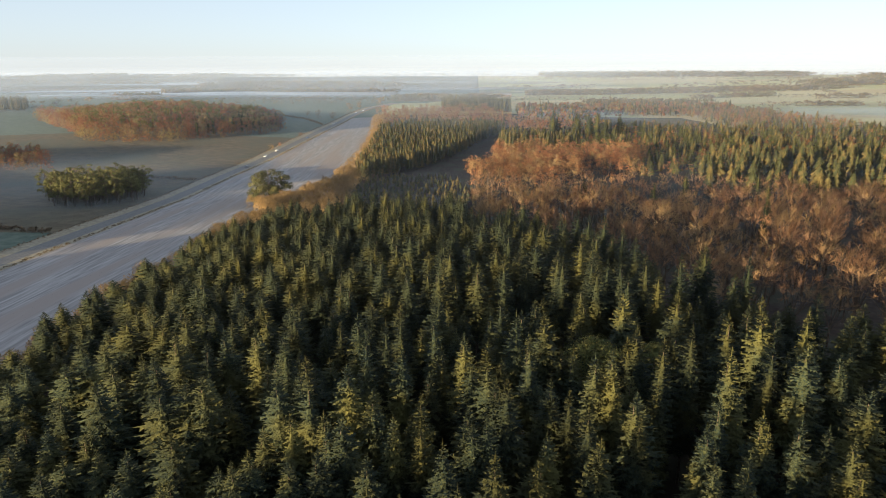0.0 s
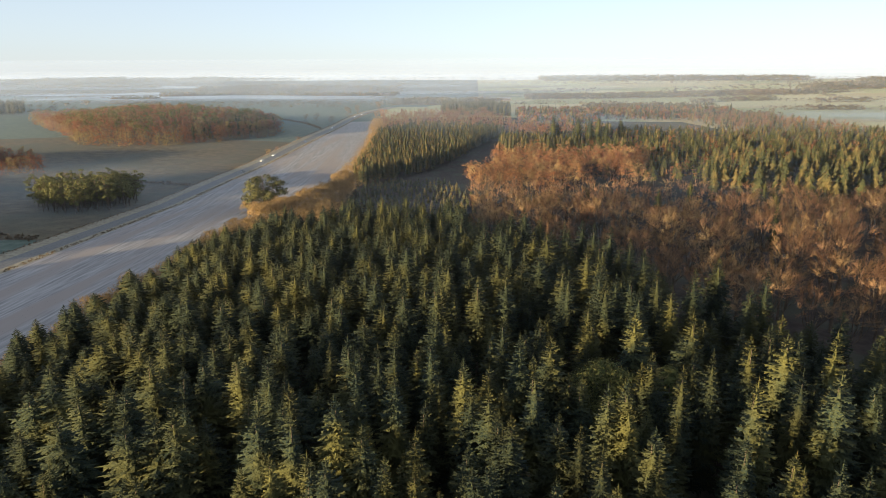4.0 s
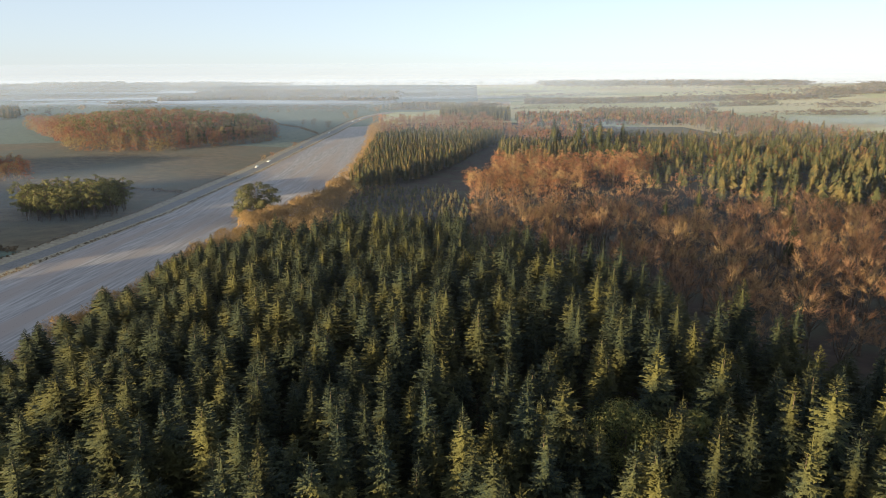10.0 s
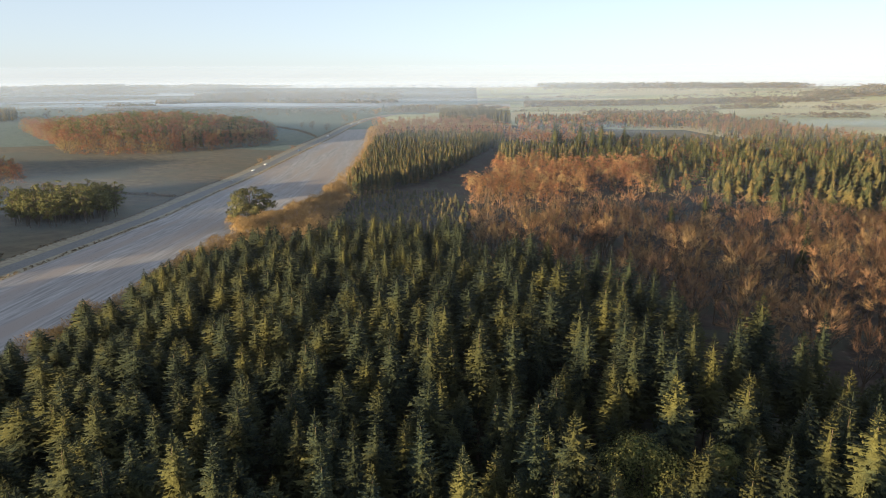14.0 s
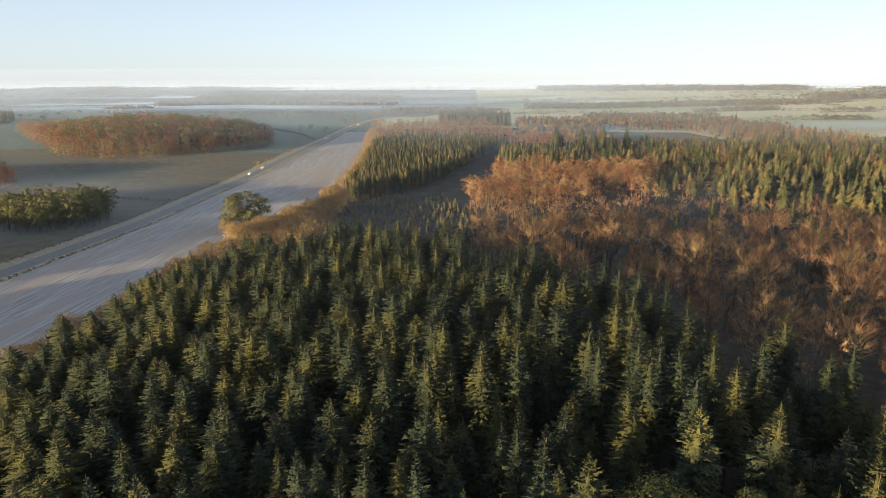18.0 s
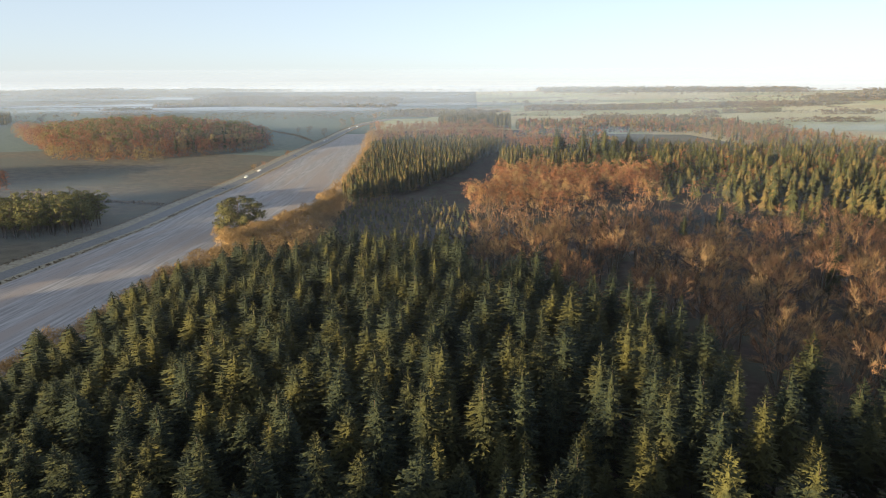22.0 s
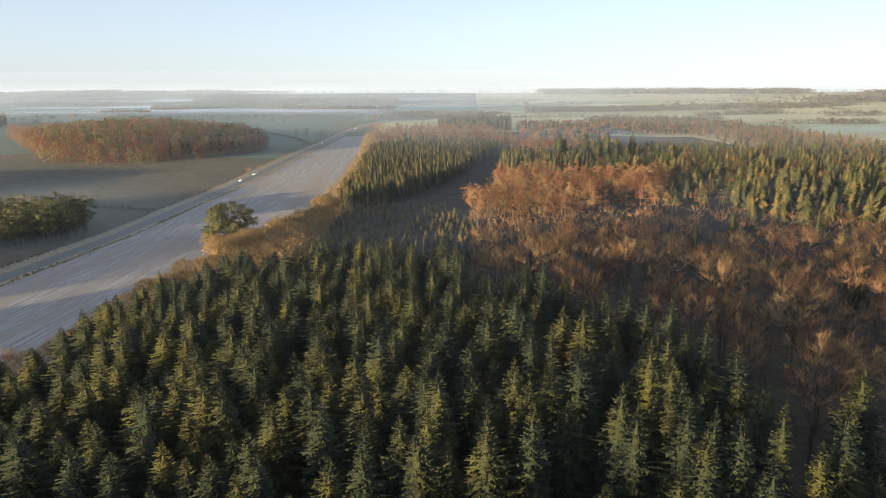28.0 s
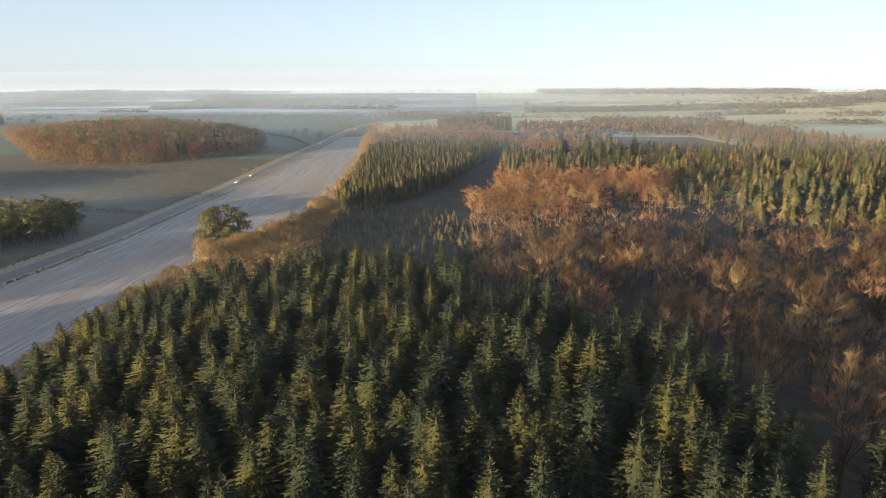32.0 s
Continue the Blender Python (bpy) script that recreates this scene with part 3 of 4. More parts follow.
# ---- beeches beside the spruces ----
BEECHES = [(20, 212), (34, 194), (46, 172), (58, 152), (66, 134), (78, 122), (95, 112), (116, 96), (200, 110), (240, 200), (260, 300), (200, 340), (120, 368), (60, 362), (18, 365), (10, 255)]
pts = sorted(fill(rng, BEECHES, 11.6, 0.45), key=lambda p: p[1] + 0.2 * p[0])
rows = []
for x, y in pts:
    rows += rows_for(rng, [(x, y)], float(lerp(y, [(120, 0.94), (235, 1.02), (285, 0.8), (345, 0.7)])), 0.27, 6, 1.1)
meshes = [tree_meshes("beech", a, (PALE_BARK, TWIG)) for a in BEECH_NEAR]
for r in rows[:300]:
    plant("beech_tree", meshes, None, r, "bare winter beech with reddish brown twigs", "tree", "bare beeches beside the spruces")
scatter_stuff("beech_wood", BEECH_FAR, rows[300:], [PALE_BARK, TWIG], "bare winter beech wood in a misty dip", "trees")
meshes = [tree_meshes("young_spruce", a, (BARK, NEEDLES)) for a in SPRUCE_NEAR[2:5]]
for x, y, top in [(112, 216, 20), (112, 291, 16.5), (62, 276, 15.6), (96, 285, 13), (150, 300, 15), (136, 262, 16)]:
    z = float(ground_z(x, y)) - 0.2
    plant("spruce_tree", meshes, None, (x, y, z, x, 0.8, (top - z) / 24, int(x)), "single spruce standing among bare beeches", "tree", "spruces among the beeches")

# ---- russet trees, plantation and woods beyond ----
RUSSETS = [(14, 380), (30, 366), (62, 368), (90, 385), (100, 430), (110, 400), (128, 395), (150, 480), (96, 490), (70, 520), (44, 480), (30, 430)]
rows = rows_for(rng, fill(rng, RUSSETS, 9.5, keep=0.9), 0.86, 0.26, 4)
meshes = [tree_meshes("russet", a, (PALE_BARK, RUSSET)) for a in RUSSET_NEAR]
for r in rows:
    plant("russet_beech", meshes, None, r, "beech still holding copper orange leaves", "tree", "copper beeches")
PLANTATION = [(-57, 415), (-46, 405), (-12, 462), (14, 530), (36, 612), (70, 700), (40, 740), (-30, 740), (-66, 690), (-60, 520)]
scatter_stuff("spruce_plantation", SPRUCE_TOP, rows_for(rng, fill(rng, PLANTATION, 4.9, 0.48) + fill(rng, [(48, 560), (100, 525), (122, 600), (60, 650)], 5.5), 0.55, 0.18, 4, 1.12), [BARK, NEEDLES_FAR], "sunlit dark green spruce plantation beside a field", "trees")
RIM_NEAR = [(-86, 190), (-80, 215), (-72, 240), (-52, 258), (-50, 330), (-52, 405), (-60, 400), (-58, 372), (-76, 300), (-84, 260)]
scatter_stuff("rim_bushes", BUSH, rows_for(rng, fill(rng, RIM_NEAR, 4.4), 0.38, 0.35, 3), [PALE_BARK, HEDGE_TWIG], "bare orange bushes between spruces and field", "bushes")
RIM = [(-62, 420), (-54, 420), (-56, 520), (-64, 700), (-76, 820), (-84, 820), (-72, 690), (-63, 540)]
scatter_stuff("rim_bushes", BUSH, rows_for(rng, fill(rng, RIM, 4.5), 0.5, 0.25, 3), [PALE_BARK, HEDGE_TWIG], "bare orange bushes along the plantation edge", "bushes")
YOUNG = [(-52, 250), (6, 244), (16, 300), (18, 372), (4, 420), (-34, 424), (-54, 400), (-50, 330)]
scatter_stuff("young_spruces", SPRUCE_TINY, rows_for(rng, fill(rng, YOUNG, 4.8), 0.16, 0.4, 3, 1.7), [BARK, NEEDLES_FAR], "young spruces in a shaded misty dip", "trees")
SPRUCES_E = [(140, 335), (172, 300), (260, 290), (340, 340), (330, 430), (230, 440), (160, 400)]
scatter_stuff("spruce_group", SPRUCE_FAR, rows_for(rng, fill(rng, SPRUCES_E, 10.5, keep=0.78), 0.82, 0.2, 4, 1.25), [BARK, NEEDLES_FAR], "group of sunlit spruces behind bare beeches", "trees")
MIXED = [(128, 400), (165, 405), (230, 445), (340, 430), (350, 330), (800, 520), (520, 620), (460, 690), (330, 705), (240, 700), (185, 715), (110, 650), (98, 560), (100, 500)]
pts = fill(rng, MIXED, 7.6)
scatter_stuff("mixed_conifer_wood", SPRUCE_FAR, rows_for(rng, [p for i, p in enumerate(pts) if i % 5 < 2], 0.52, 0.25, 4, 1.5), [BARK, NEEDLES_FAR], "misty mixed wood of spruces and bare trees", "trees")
scatter_stuff("mixed_broadleaf_wood", RUSSET_FAR, rows_for(rng, [p for i, p in enumerate(pts) if i % 5 == 2], 0.6, 0.22, 4), [PALE_BARK, RUSSET], "russet broadleaf trees in a misty wood", "trees")
scatter_stuff("mixed_evergreen_wood", RUSSET_FAR, rows_for(rng, [p for i, p in enumerate(pts) if i % 5 > 2], 0.56, 0.25, 4), [PALE_BARK, HOLLY_LEAF], "olive evergreen trees in a misty wood", "trees")
meshes = [tree_meshes("fir", a, (BARK, NEEDLES)) for a in SPRUCE_NEAR[4:]]
for x, y, top in [(103, 600, 28), (128, 615, 27), (138, 606, 24), (150, 625, 28), (149, 590, 23), (166, 605, 26), (108, 606, 22)]:
    z = float(ground_z(x, y)) - 0.3
    plant("fir_tree", meshes, None, (x, y, z, y, 1.5, (top - z) / 24, int(y)), "tall broad fir rising above a mixed wood", "tree", "tall firs of the mixed wood")
FAR_RUSSET = [(-62, 730), (-20, 740), (30, 720), (100, 660), (150, 700), (90, 780), (60, 890), (0, 900), (-50, 900), (-78, 840)]
scatter_stuff("hill_russet_wood", RUSSET_FAR, rows_for(rng, fill(rng, FAR_RUSSET, 9.0), 0.72, 0.2, 4), [PALE_BARK, RUSSET_DARK], "russet wood on a low rise", "trees")
CREST = [(0, 905), (95, 890), (98, 960), (0, 975)]
scatter_stuff("crest_spruces", SPRUCE_TINY, rows_for(rng, fill(rng, CREST, 6.0), 0.85, 0.08, 3), [BARK, NEEDLES_FAR], "block of dark spruces on a low crest", "trees")
VALLEY = [(100, 760), (185, 720), (195, 890), (280, 900), (330, 900), (430, 960), (470, 1060), (300, 1060), (150, 1010), (105, 960)]
pts = fill(rng, VALLEY, 9.5)
scatter_stuff("valley_spruces", SPRUCE_TINY, rows_for(rng, pts[::2], 0.6, 0.25, 3), [BARK, NEEDLES_FAR], "misty spruces in a shaded valley", "trees")
scatter_stuff("valley_broadleaves", RUSSET_TINY, rows_for(rng, pts[1::2], 0.62, 0.25, 3), [PALE_BARK, RUSSET_DARK], "misty russet trees in a shaded valley", "trees")

EAST_RIM = [(325, 705), (455, 690), (470, 760), (445, 965), (335, 905)]
pts = fill(rng, EAST_RIM, 9.5)
scatter_stuff("east_rim_broadleaves", RUSSET_FAR, rows_for(rng, pts[::3] + pts[1::3], 0.6, 0.2, 5), [PALE_BARK, RUSSET], "sunlit russet trees behind a misty clearing", "trees")
scatter_stuff("east_rim_spruces", SPRUCE_TINY, rows_for(rng, pts[2::3], 0.55, 0.2, 3, 1.3), [BARK, NEEDLES_FAR], "small spruces behind a misty clearing", "trees")

# ---- woods in the fields ----
WOOD = [(-330, 590), (-285, 585), (-250, 592), (-205, 630), (-178, 668), (-172, 720), (-210, 800), (-400, 900), (-590, 940), (-410, 698)]
pts = fill(rng, WOOD, 8.6)
core = [(-330 + (x + 330) * 0.9, 740 + (y - 740) * 0.9) for x, y in WOOD]
scatter_stuff("wood_rim", RUSSET_RIM, rows_for(rng, [p for p in pts if not inside(p[0], p[1], core)], 0.92, 0.14, 4), [PALE_BARK, RUSSET_DARK], "russet beeches on the rim of a round wood", "trees")
heart = [p for p in pts if inside(p[0], p[1], core)]


def domed(rows):
    """The wood's roof is highest over its middle and falls off to both ends."""
    return [(*r[:5], r[5] * (0.86 + 0.32 * math.exp(-((r[0] + 0.45 * (r[1] - 700) + 290) / 95) ** 2)), r[6]) for r in rows]


scatter_stuff("wood_heart", RUSSET_FAR, domed(rows_for(rng, [p for i, p in enumerate(heart) if i % 7 > 1], 1.12, 0.14, 5)), [PALE_BARK, RUSSET_DARK], "russet beech wood on a frosty field", "trees")
scatter_stuff("wood_evergreens", RUSSET_FAR, domed(rows_for(rng, [p for i, p in enumerate(heart) if i % 7 < 2], 1.18, 0.12, 5)), [PALE_BARK, HOLLY_LEAF], "olive evergreens among russet beeches", "trees")
scatter_stuff("wood_underbrush", BUSH, rows_for(rng, fill(rng, WOOD, 6.5, keep=0.9)[:420], 0.32, 0.3, 4), [PALE_BARK, RUSSET_DARK], "russet underbrush along the rim of a round wood", "bushes")
scatter_stuff("wood_conifers", SPRUCE_TINY, rows_for(rng, fill(rng, [(-240, 612), (-205, 642), (-176, 690), (-200, 780), (-260, 790)], 11), 0.8, 0.12, 3), [BARK, NEEDLES_FAR], "dark conifers at the end of a round wood", "trees")
CLUMP = [(-190 + 25 * math.cos(a), 347 + 28 * math.sin(a)) for a in np.linspace(0, 6.28, 12)[:-1]]
meshes = [tree_meshes("pine", a, (BARK, PINE_LEAF)) for a in PINE_NEAR]
for r in rows_for(rng, fill(rng, CLUMP, 5.2), 0.94, 0.2, 5):
    plant("pine_tree", meshes, None, r, "Scots pine with a bare trunk and dark crown", "tree", "pines of the field clump")
LEFT = [(-278, 452), (-292, 440), (-360, 430), (-380, 500), (-320, 510)]
scatter_stuff("field_copse", RUSSET_RIM, rows_for(rng, fill(rng, LEFT, 7.5), 0.6, 0.15, 4), [PALE_BARK, RUSSET_DARK], "small russet copse on a field", "trees")
DARK = [(-715, 1120), (-800, 1100), (-1000, 1100), (-1000, 1250), (-800, 1260)]
scatter_stuff("distant_spruce_wood", SPRUCE_TINY, rows_for(rng, fill(rng, DARK, 10), 0.95, 0.1, 3), [BARK, NEEDLES_FAR], "dark spruce wood beyond the fields", "trees")


# ---- hedges, roadside trees ----
def along(line, step, wander):
    out = []
    for (x1, y1), (x2, y2) in zip(line, line[1:]):
        n = max(1, int(math.hypot(x2 - x1, y2 - y1) / step))
        for i in range(n):
            f = (i + rng.uniform(0, 1)) / n
            out.append((x1 + (x2 - x1) * f + rng.normal(0, wander), y1 + (y2 - y1) * f + rng.normal(0, wander)))
    return out


HEDGE_LEAF = material("hedge_leaves", (0.1, 0.078, 0.052), (0.19, 0.14, 0.09), 2.0, leafy=0.1)
for off in (-9.5, 7.5):
    line = [(float(road_x(y)) + off, y) for y in range(130, 1240, 30)]
    scatter_stuff("hedge", HEDGE_BIT, rows_for(rng, along(line, 1.6, 0.25), 0.05, 0.35, 3, 1.0), [BARK, HEDGE_LEAF], "low brown hedge beside the road", "hedge")
for line in ([(-160, 409), (-200, 420), (-262, 446)], [(-164, 258), (-178, 262), (-230, 280)], [(-236, 957), (-183, 865), (-143, 773)]):
    scatter_stuff("hedge", HEDGE_BIT, rows_for(rng, along(line, 0.9, 0.4), 0.09, 0.4, 3), [BARK, HEDGE_LEAF], "low dark hedge between fields", "hedge")
meshes = [tree_meshes("roadside", leafy(rng, 20, 6.5, 24, 22, 0.5, skirt=6, limbs=7, boughs=4, fork=0.2), (BARK, m)) for m in (HEDGE_LEAF, RUSSET)]
for x, y, h, w in [(-147, 552, 6, 1), (-146, 575, 5, 1), (-141, 640, 6, 1), (-152, 470, 4, 0), (-140, 831, 12, 0), (-141, 990, 15, 0), (-138, 1077, 14, 0), (-116, 1239, 17, 0), (-122, 1260, 14, 0), (-168, 880, 12, 0), (-186, 900, 10, 0), (-178, 238, 4, 0), (-80, 905, 15, 1), (-90, 918, 12, 1), (-76, 930, 12, 1)]:
    z = float(ground_z(x, y)) - 0.1
    plant("roadside_tree", meshes, None, (x, y, z, y, h / 20, h / 20, w), "small leafless tree beside the road" if not w else "small orange-brown tree beside the road", "tree", "roadside trees")

# ---- cars on the road ----
PAINT = {k: material(k + "_car_paint", c, tuple(min(1, v * 1.06) for v in c), 3.0, rough=0.3) for k, c in (("white", (0.75, 0.75, 0.74)), ("grey", (0.22, 0.23, 0.25)), ("blue", (0.06, 0.10, 0.22)))}
CAR_GLASS = material("dark_car_glass", (0.02, 0.022, 0.025), (0.03, 0.032, 0.036), 1.0, rough=0.1)
RUBBER = material("tyre_rubber", (0.02, 0.02, 0.02), (0.035, 0.035, 0.035), 0.2)
STEEL = material("wheel_steel", (0.4, 0.4, 0.42), (0.5, 0.5, 0.52), 0.2, rough=0.35)
LAMP_GLASS = material("headlamp_glass", (0.7, 0.7, 0.68), (0.8, 0.8, 0.78), 0.2, rough=0.15)


def part(name, bm, mat, parent, label=""):
    me = bpy.data.meshes.new(name)
    bm.to_mesh(me)
    bm.free()
    me.materials.append(mat)
    ob = new(name, me)
    ob.parent = parent
    return tagged(ob, label)


def slab(profile, width, taper=1.0):
    """A side profile (y, z) drawn out to a width, narrower towards the top by taper."""
    bm = bmesh.new()
    top = max(z for _, z in profile)
    low = min(z for _, z in profile)
    sides = []
    for sg in (-1, 1):
        sides.append([bm.verts.new((sg * width / 2 * (1 - (1 - taper) * (z - low) / (top - low)), y, z)) for y, z in profile])
    bm.faces.new(sides[0])
    bm.faces.new(sides[1][::-1])
    for i in range(len(profile)):
        j = (i + 1) % len(profile)
        bm.faces.new((sides[0][j], sides[0][i], sides[1][i], sides[1][j]))
    bmesh.ops.recalc_face_normals(bm, faces=bm.faces)
    bmesh.ops.bevel(bm, geom=bm.edges[:], offset=0.05, segments=1, affect="EDGES")
    return bm


def disc(radius, width, x, y, z):
    bm = bmesh.new()
    bmesh.ops.create_cone(bm, cap_ends=True, segments=14, radius1=radius, radius2=radius, depth=width, matrix=Matrix.Translation((x, y, z)) @ Matrix.Rotation(math.pi / 2, 4, "Y"))
    return bm


def car(x, y, turn, paint, label):
    top = new("car")
    part("body", slab([(-2.1, 0.3), (2.1, 0.3), (2.15, 0.7), (1.2, 0.9), (-2.05, 0.95), (-2.15, 0.6)], 1.78, 0.94), PAINT[paint], top)
    part("roof", slab([(-1.75, 0.93), (1.05, 0.9), (0.35, 1.42), (-1.35, 1.45)], 1.6, 0.8), PAINT[paint], top)
    part("windscreen", slab([(0.98, 0.96), (1.08, 0.97), (0.42, 1.40), (0.36, 1.38)], 1.36, 0.86), CAR_GLASS, top, "dark windscreen")
    part("rear_window", slab([(-1.83, 0.98), (-1.72, 0.98), (-1.36, 1.40), (-1.42, 1.40)], 1.34, 0.86), CAR_GLASS, top, "dark rear window")
    for sx in (-1, 1):
        lamp = bmesh.new()
        bmesh.ops.create_cube(lamp, size=1, matrix=Matrix.Translation((sx * 0.66, 2.12, 0.66)) @ Matrix.Diagonal((0.32, 0.1, 0.14, 1)))
        part("headlamp", lamp, LAMP_GLASS, top, "clear headlamp")
        for wy in (-1.3, 1.35):
            tyre = part("wheel", disc(0.33, 0.2, sx * 0.82, wy, 0.33), RUBBER, top, "black tyre")
            part("rim", disc(0.2, 0.22, sx * 0.83, wy, 0.33), STEEL, tyre, "steel rim")
    top.matrix_world = pose(x, y, float(ground_z(x, y)) + 0.02, 0, 0, turn)
    return tagged(top, label, "car", "cars on the road")


for y, lane, paint in ((521, 1, "white"), (551, 1, "white"), (468, -1, "grey"), (640, -1, "blue"), (786, 1, "white"), (800, 1, "grey"), (985, 1, "white"), (1040, -1, "white")):
    turn = math.degrees(math.atan2(float(road_x(y - 5) - road_x(y + 5)), 10))
    car(float(road_x(y)) + lane * -1.9, y, turn + (180 if lane > 0 else 0), paint, paint + " car driving on the country road")

# ---- farm in the mist ----
BRICK_WALL = material("farm_wall", (0.14, 0.11, 0.09), (0.2, 0.16, 0.13), 2.0, bump=0.02)
SLATE = material("slate_roof", (0.12, 0.12, 0.13), (0.2, 0.2, 0.22), 1.5, bump=0.03)
for x, y, w, d, h, turn in ((105, 1790, 26, 12, 4, 20), (145, 1815, 20, 10, 4, 95), (175, 1800, 30, 12, 5, 12)):
    top = new("barn")
    part("wall", slab([(-d / 2, -1), (d / 2, -1), (d / 2, h), (0, h + d * 0.32), (-d / 2, h)], w), BRICK_WALL, top)
    for sg in (-1, 1):
        part("roof", slab([(sg * (d / 2 + 0.6), h - 0.3), (0, h + d * 0.34), (0, h + d * 0.34 + 0.3), (sg * (d / 2 + 0.6), h)], w + 0.8), SLATE, top, "grey slate roof")
    top.matrix_world = pose(x, y, float(ground_z(x, y)), 0, 0, turn)
    tagged(top, "low farm barn with a grey roof in the mist", "barn", "farm buildings")

# ---- distance ----
DISTANT_LEAF = material("distant_wood_canopy", (0.075, 0.062, 0.045), (0.15, 0.115, 0.075), 14.0, third=(0.1, 0.095, 0.055), third_size=60.0, leafy=0.1)
for line, step, k in [
        ([(-1500, 1100), (-744, 1186), (-659, 1220), (-398, 1341), (-103, 1438)], 12, 0.36), ([(-522, 1497), (-340, 1560), (-166, 1633)], 7, 0.42), ([(-1600, 1700), (-900, 1760)], 16, 0.6), ([(-830, 1290), (-716, 1327)], 14, 0.7), ([(-100, 1500), (300, 1450), (520, 1250)], 11, 0.4),
        ([(560, 1150), (900, 1100), (1600, 1000)], 6, 0.35), ([(600, 1500), (1100, 1420), (1900, 1380)], 6, 0.35), ([(700, 2150), (1500, 2000), (2400, 2050)], 8, 0.6), ([(-1800, 2500), (-300, 2450), (600, 2500)], 12, 0.6),
        ([(900, 1420), (1000, 1800)], 7, 0.3), ([(1500, 1380), (1560, 2000)], 7, 0.35), ([(-2600, 3300), (-600, 3350), (800, 3250), (2600, 3100)], 14, 0.6), ([(-3300, 4150), (3300, 4150)], 16, 0.7)]:
    scatter_stuff("distant_hedge", RUSSET_TINY, rows_for(rng, along(line, step, 2.5), k, 0.45, 3, 1.4), [PALE_BARK, DISTANT_LEAF], "distant hedgerow trees between misty fields", "hedge")
for poly, k, gap in [
        ([(230, 1850), (620, 1735), (930, 1680), (1120, 1740), (930, 1770), (630, 1850), (260, 1960)], 0.75, 12), ([(-815, 1600), (-710, 1600), (-700, 1660), (-815, 1660)], 0.85, 10), ([(-760, 1800), (-610, 1980), (-350, 1900), (-130, 1915), (-130, 1990), (-350, 2080), (-640, 2160), (-860, 2020)], 1.0, 14),
        ([(-1000, 2640), (-150, 2560), (-150, 2640), (-1000, 2760)], 1.1, 15), ([(540, 3470), (1900, 3330), (1900, 3520), (540, 3700)], 1.25, 22), ([(1025, 1818), (1225, 1800), (1700, 1850), (1750, 1960), (1040, 1930)], 0.9, 13), ([(1880, 2900), (2700, 2850), (2700, 2960), (1880, 3000)], 0.9, 14),
        ([(-130, 1480), (40, 1440), (160, 1560), (-60, 1640)], 0.75, 12), ([(250, 1180), (420, 1150), (520, 1230), (300, 1320)], 0.5, 11), ([(555, 1440), (600, 1430), (610, 1470), (560, 1480)], 0.5, 9), ([(640, 1490), (770, 1500), (775, 1540), (640, 1530)], 0.5, 9), ([(790, 1380), (900, 1360), (905, 1400), (800, 1410)], 0.5, 9),
        ([(440, 945), (490, 940), (495, 975), (445, 980)], 0.5, 9), ([(640, 1120), (720, 1110), (725, 1150), (645, 1160)], 0.45, 9), ([(980, 1250), (1180, 1220), (1190, 1250), (990, 1280)], 0.4, 10), ([(1500, 2300), (2300, 2250), (2300, 2330), (1500, 2370)], 0.8, 13), ([(1180, 1580), (1480, 1540), (1490, 1590), (1190, 1640)], 0.5, 12),
        ([(-3300, 3950), (-900, 4000), (-900, 4080), (-3300, 4060)], 1.0, 20), ([(-2400, 3900), (-1900, 3900), (-1900, 3990), (-2400, 3990)], 1.25, 18), ([(-1500, 3950), (-1250, 3950), (-1250, 4010), (-1500, 4010)], 1.2, 18), ([(-2900, 2950), (-1300, 3000), (-1300, 3060), (-2900, 3030)], 0.9, 13), ([(-2300, 3550), (-1200, 3600), (-1200, 3660), (-2300, 3620)], 0.9, 14)]:
    scatter_stuff("distant_wood", RUSSET_TINY, rows_for(rng, fill(rng, poly, gap), k, 0.2, 3, 1.3), [PALE_BARK, DISTANT_LEAF], "distant brown wood in the haze", "trees")

# ---- unseen belts of trees, added outside the view to shade the fields ----
for belt, k in (([(-340, 50), (-325, 50), (-325, 130), (-352, 130)], 0.75), ([(-352, 130), (-325, 130), (-325, 250), (-352, 250)], 0.56), ([(-352, 250), (-325, 250), (-325, 308), (-350, 285)], 0.78), ([(-240, -170), (-206, -170), (-206, 100), (-240, 130)], 1.0), ([(-590, 345), (-585, 375), (-415, 372), (-425, 340)], 0.85)):
    scatter_stuff("shelter_belt", SPRUCE_TINY, rows_for(rng, fill(rng, belt, 5.0), k, 0.06, 3, 1.5), [BARK, NEEDLES_FAR], "unseen dark spruce belt added to shade the fields", "trees")


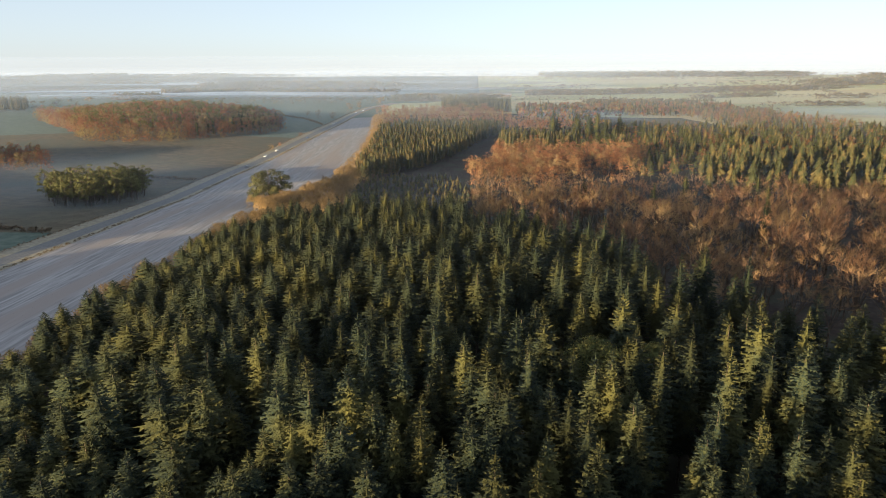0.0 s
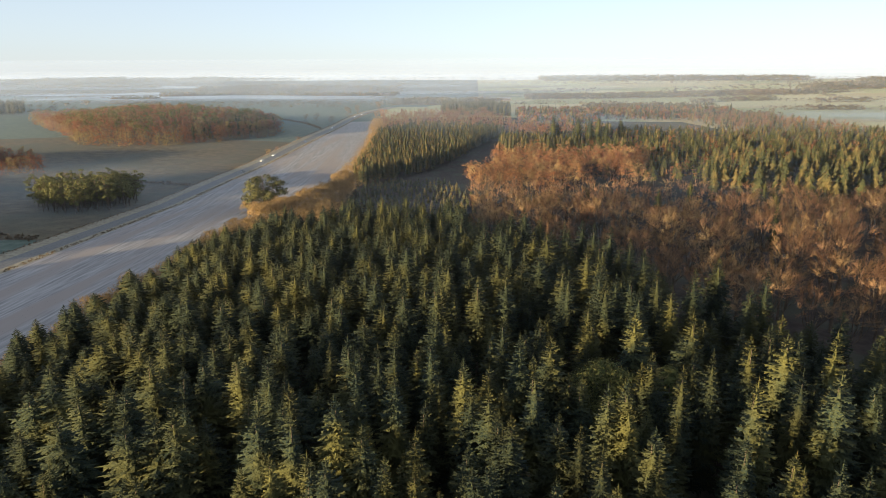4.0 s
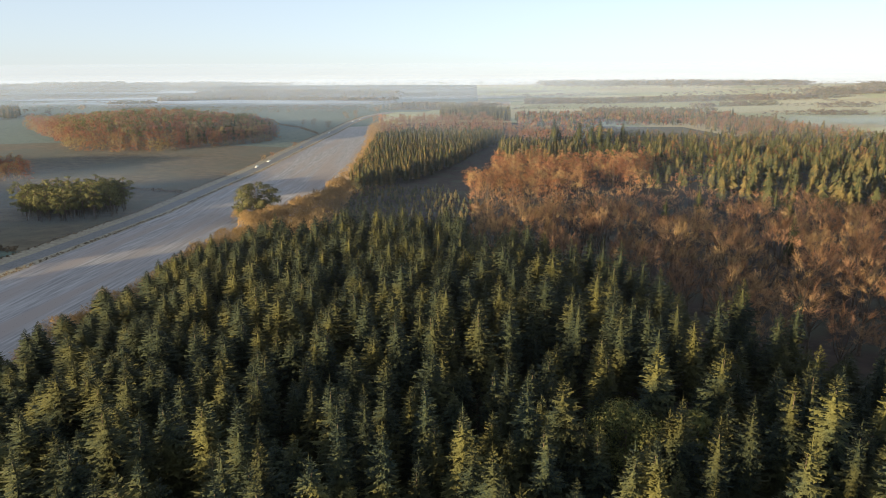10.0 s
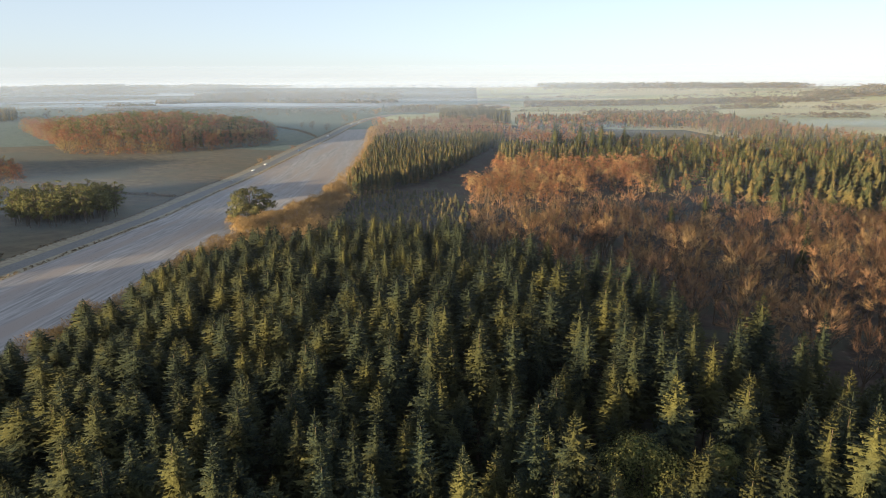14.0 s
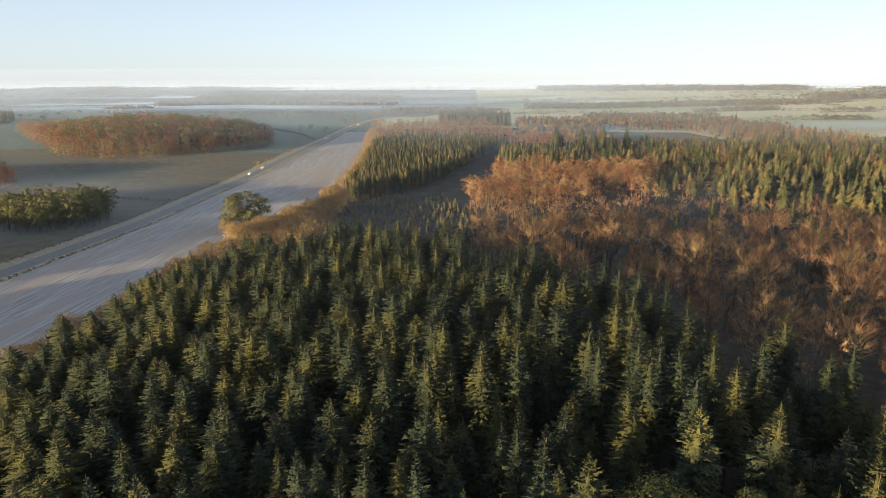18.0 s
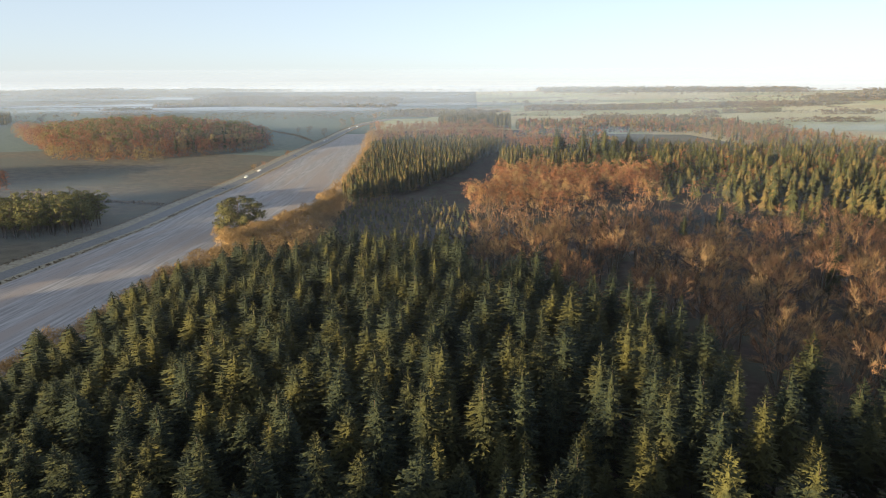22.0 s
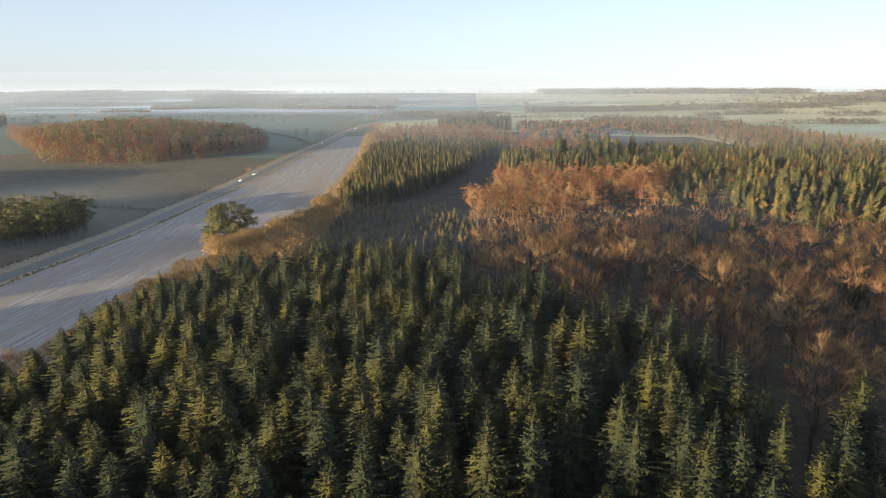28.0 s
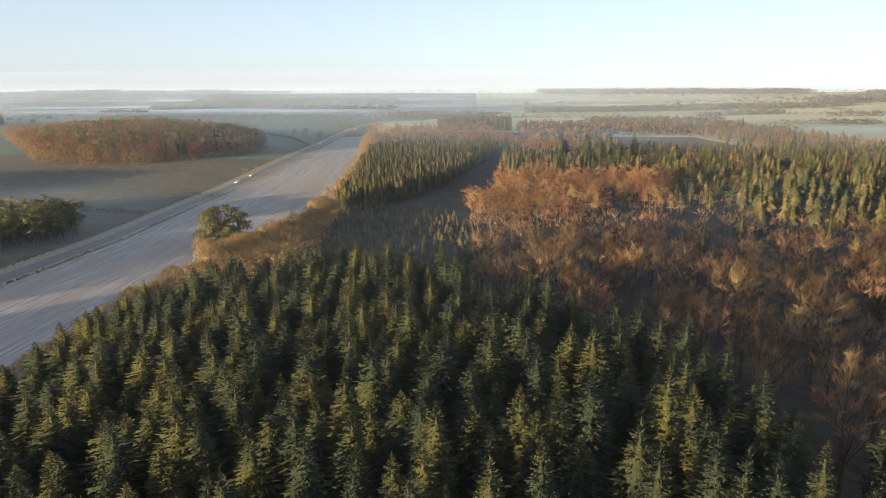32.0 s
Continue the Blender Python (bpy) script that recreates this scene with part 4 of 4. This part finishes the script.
# ---- mist and painted haze ----
def haze_sheet(y0, y1, x0, x1, rise, density, size, clear=(0.1, 0.4, 0.15), power=2.0, lift=-3.0):
    """A sheet with mist and distance haze painted in, which thickens and rises with distance."""
    nx, ny = 20, 14
    v, f = [], []
    for j in range(ny + 1):
        s = j / ny
        y = y0 + (y1 - y0) * s
        for i in range(nx + 1):
            x = x0 + (x1 - x0) * i / nx
            v.append((x, y, float(ground_z(x, y)) * (1 - s) + lift + rise * s ** power))
    for j in range(ny):
        for i in range(nx):
            a = j * (nx + 1) + i
            f.append((a, a + 1, a + nx + 2, a + nx + 1))
    ob = mesh_object("haze_sheet", v, f, [mist("mist", density, y0, y1, size, clear[0] * y1, clear[1] * y1, clear[2])], smooth=True)
    return tagged(ob, "thin see-through sheet standing in for mist and distance haze over the valley", "mist", kind="stuff")


# The first sheet hangs over the treetops, painting haze on the middle distance.
haze_sheet(25, 760, -520, 560, 46, 0.17, 90, (0.2, 0.6, 0.6), 2.0, 36.0)
haze_sheet(400, 1050, -900, 900, 76, 0.14, 130, (0.1, 0.7, 0.55))
haze_sheet(800, 1900, -1600, 1600, 78, 0.17, 260, (0.1, 0.4, 0.15))
haze_sheet(1300, 2700, -2300, 2300, 80, 0.15, 420)
haze_sheet(2100, 3500, -3000, 3000, 84, 0.1, 600, (0.1, 0.4, 0.35))


def mist_pool(cx, cy, rx, ry, height, density, size):
    """A shallow pool of mist in a dip, thinning out all round."""
    n = 14
    v, f = [], []
    for j in range(n + 1):
        for i in range(n + 1):
            x, y = cx + rx * (2 * i / n - 1), cy + ry * (2 * j / n - 1)
            v.append((x, y, float(ground_z(x, y)) + height))
    for j in range(n):
        for i in range(n):
            a = j * (n + 1) + i
            f.append((a, a + 1, a + n + 2, a + n + 1))
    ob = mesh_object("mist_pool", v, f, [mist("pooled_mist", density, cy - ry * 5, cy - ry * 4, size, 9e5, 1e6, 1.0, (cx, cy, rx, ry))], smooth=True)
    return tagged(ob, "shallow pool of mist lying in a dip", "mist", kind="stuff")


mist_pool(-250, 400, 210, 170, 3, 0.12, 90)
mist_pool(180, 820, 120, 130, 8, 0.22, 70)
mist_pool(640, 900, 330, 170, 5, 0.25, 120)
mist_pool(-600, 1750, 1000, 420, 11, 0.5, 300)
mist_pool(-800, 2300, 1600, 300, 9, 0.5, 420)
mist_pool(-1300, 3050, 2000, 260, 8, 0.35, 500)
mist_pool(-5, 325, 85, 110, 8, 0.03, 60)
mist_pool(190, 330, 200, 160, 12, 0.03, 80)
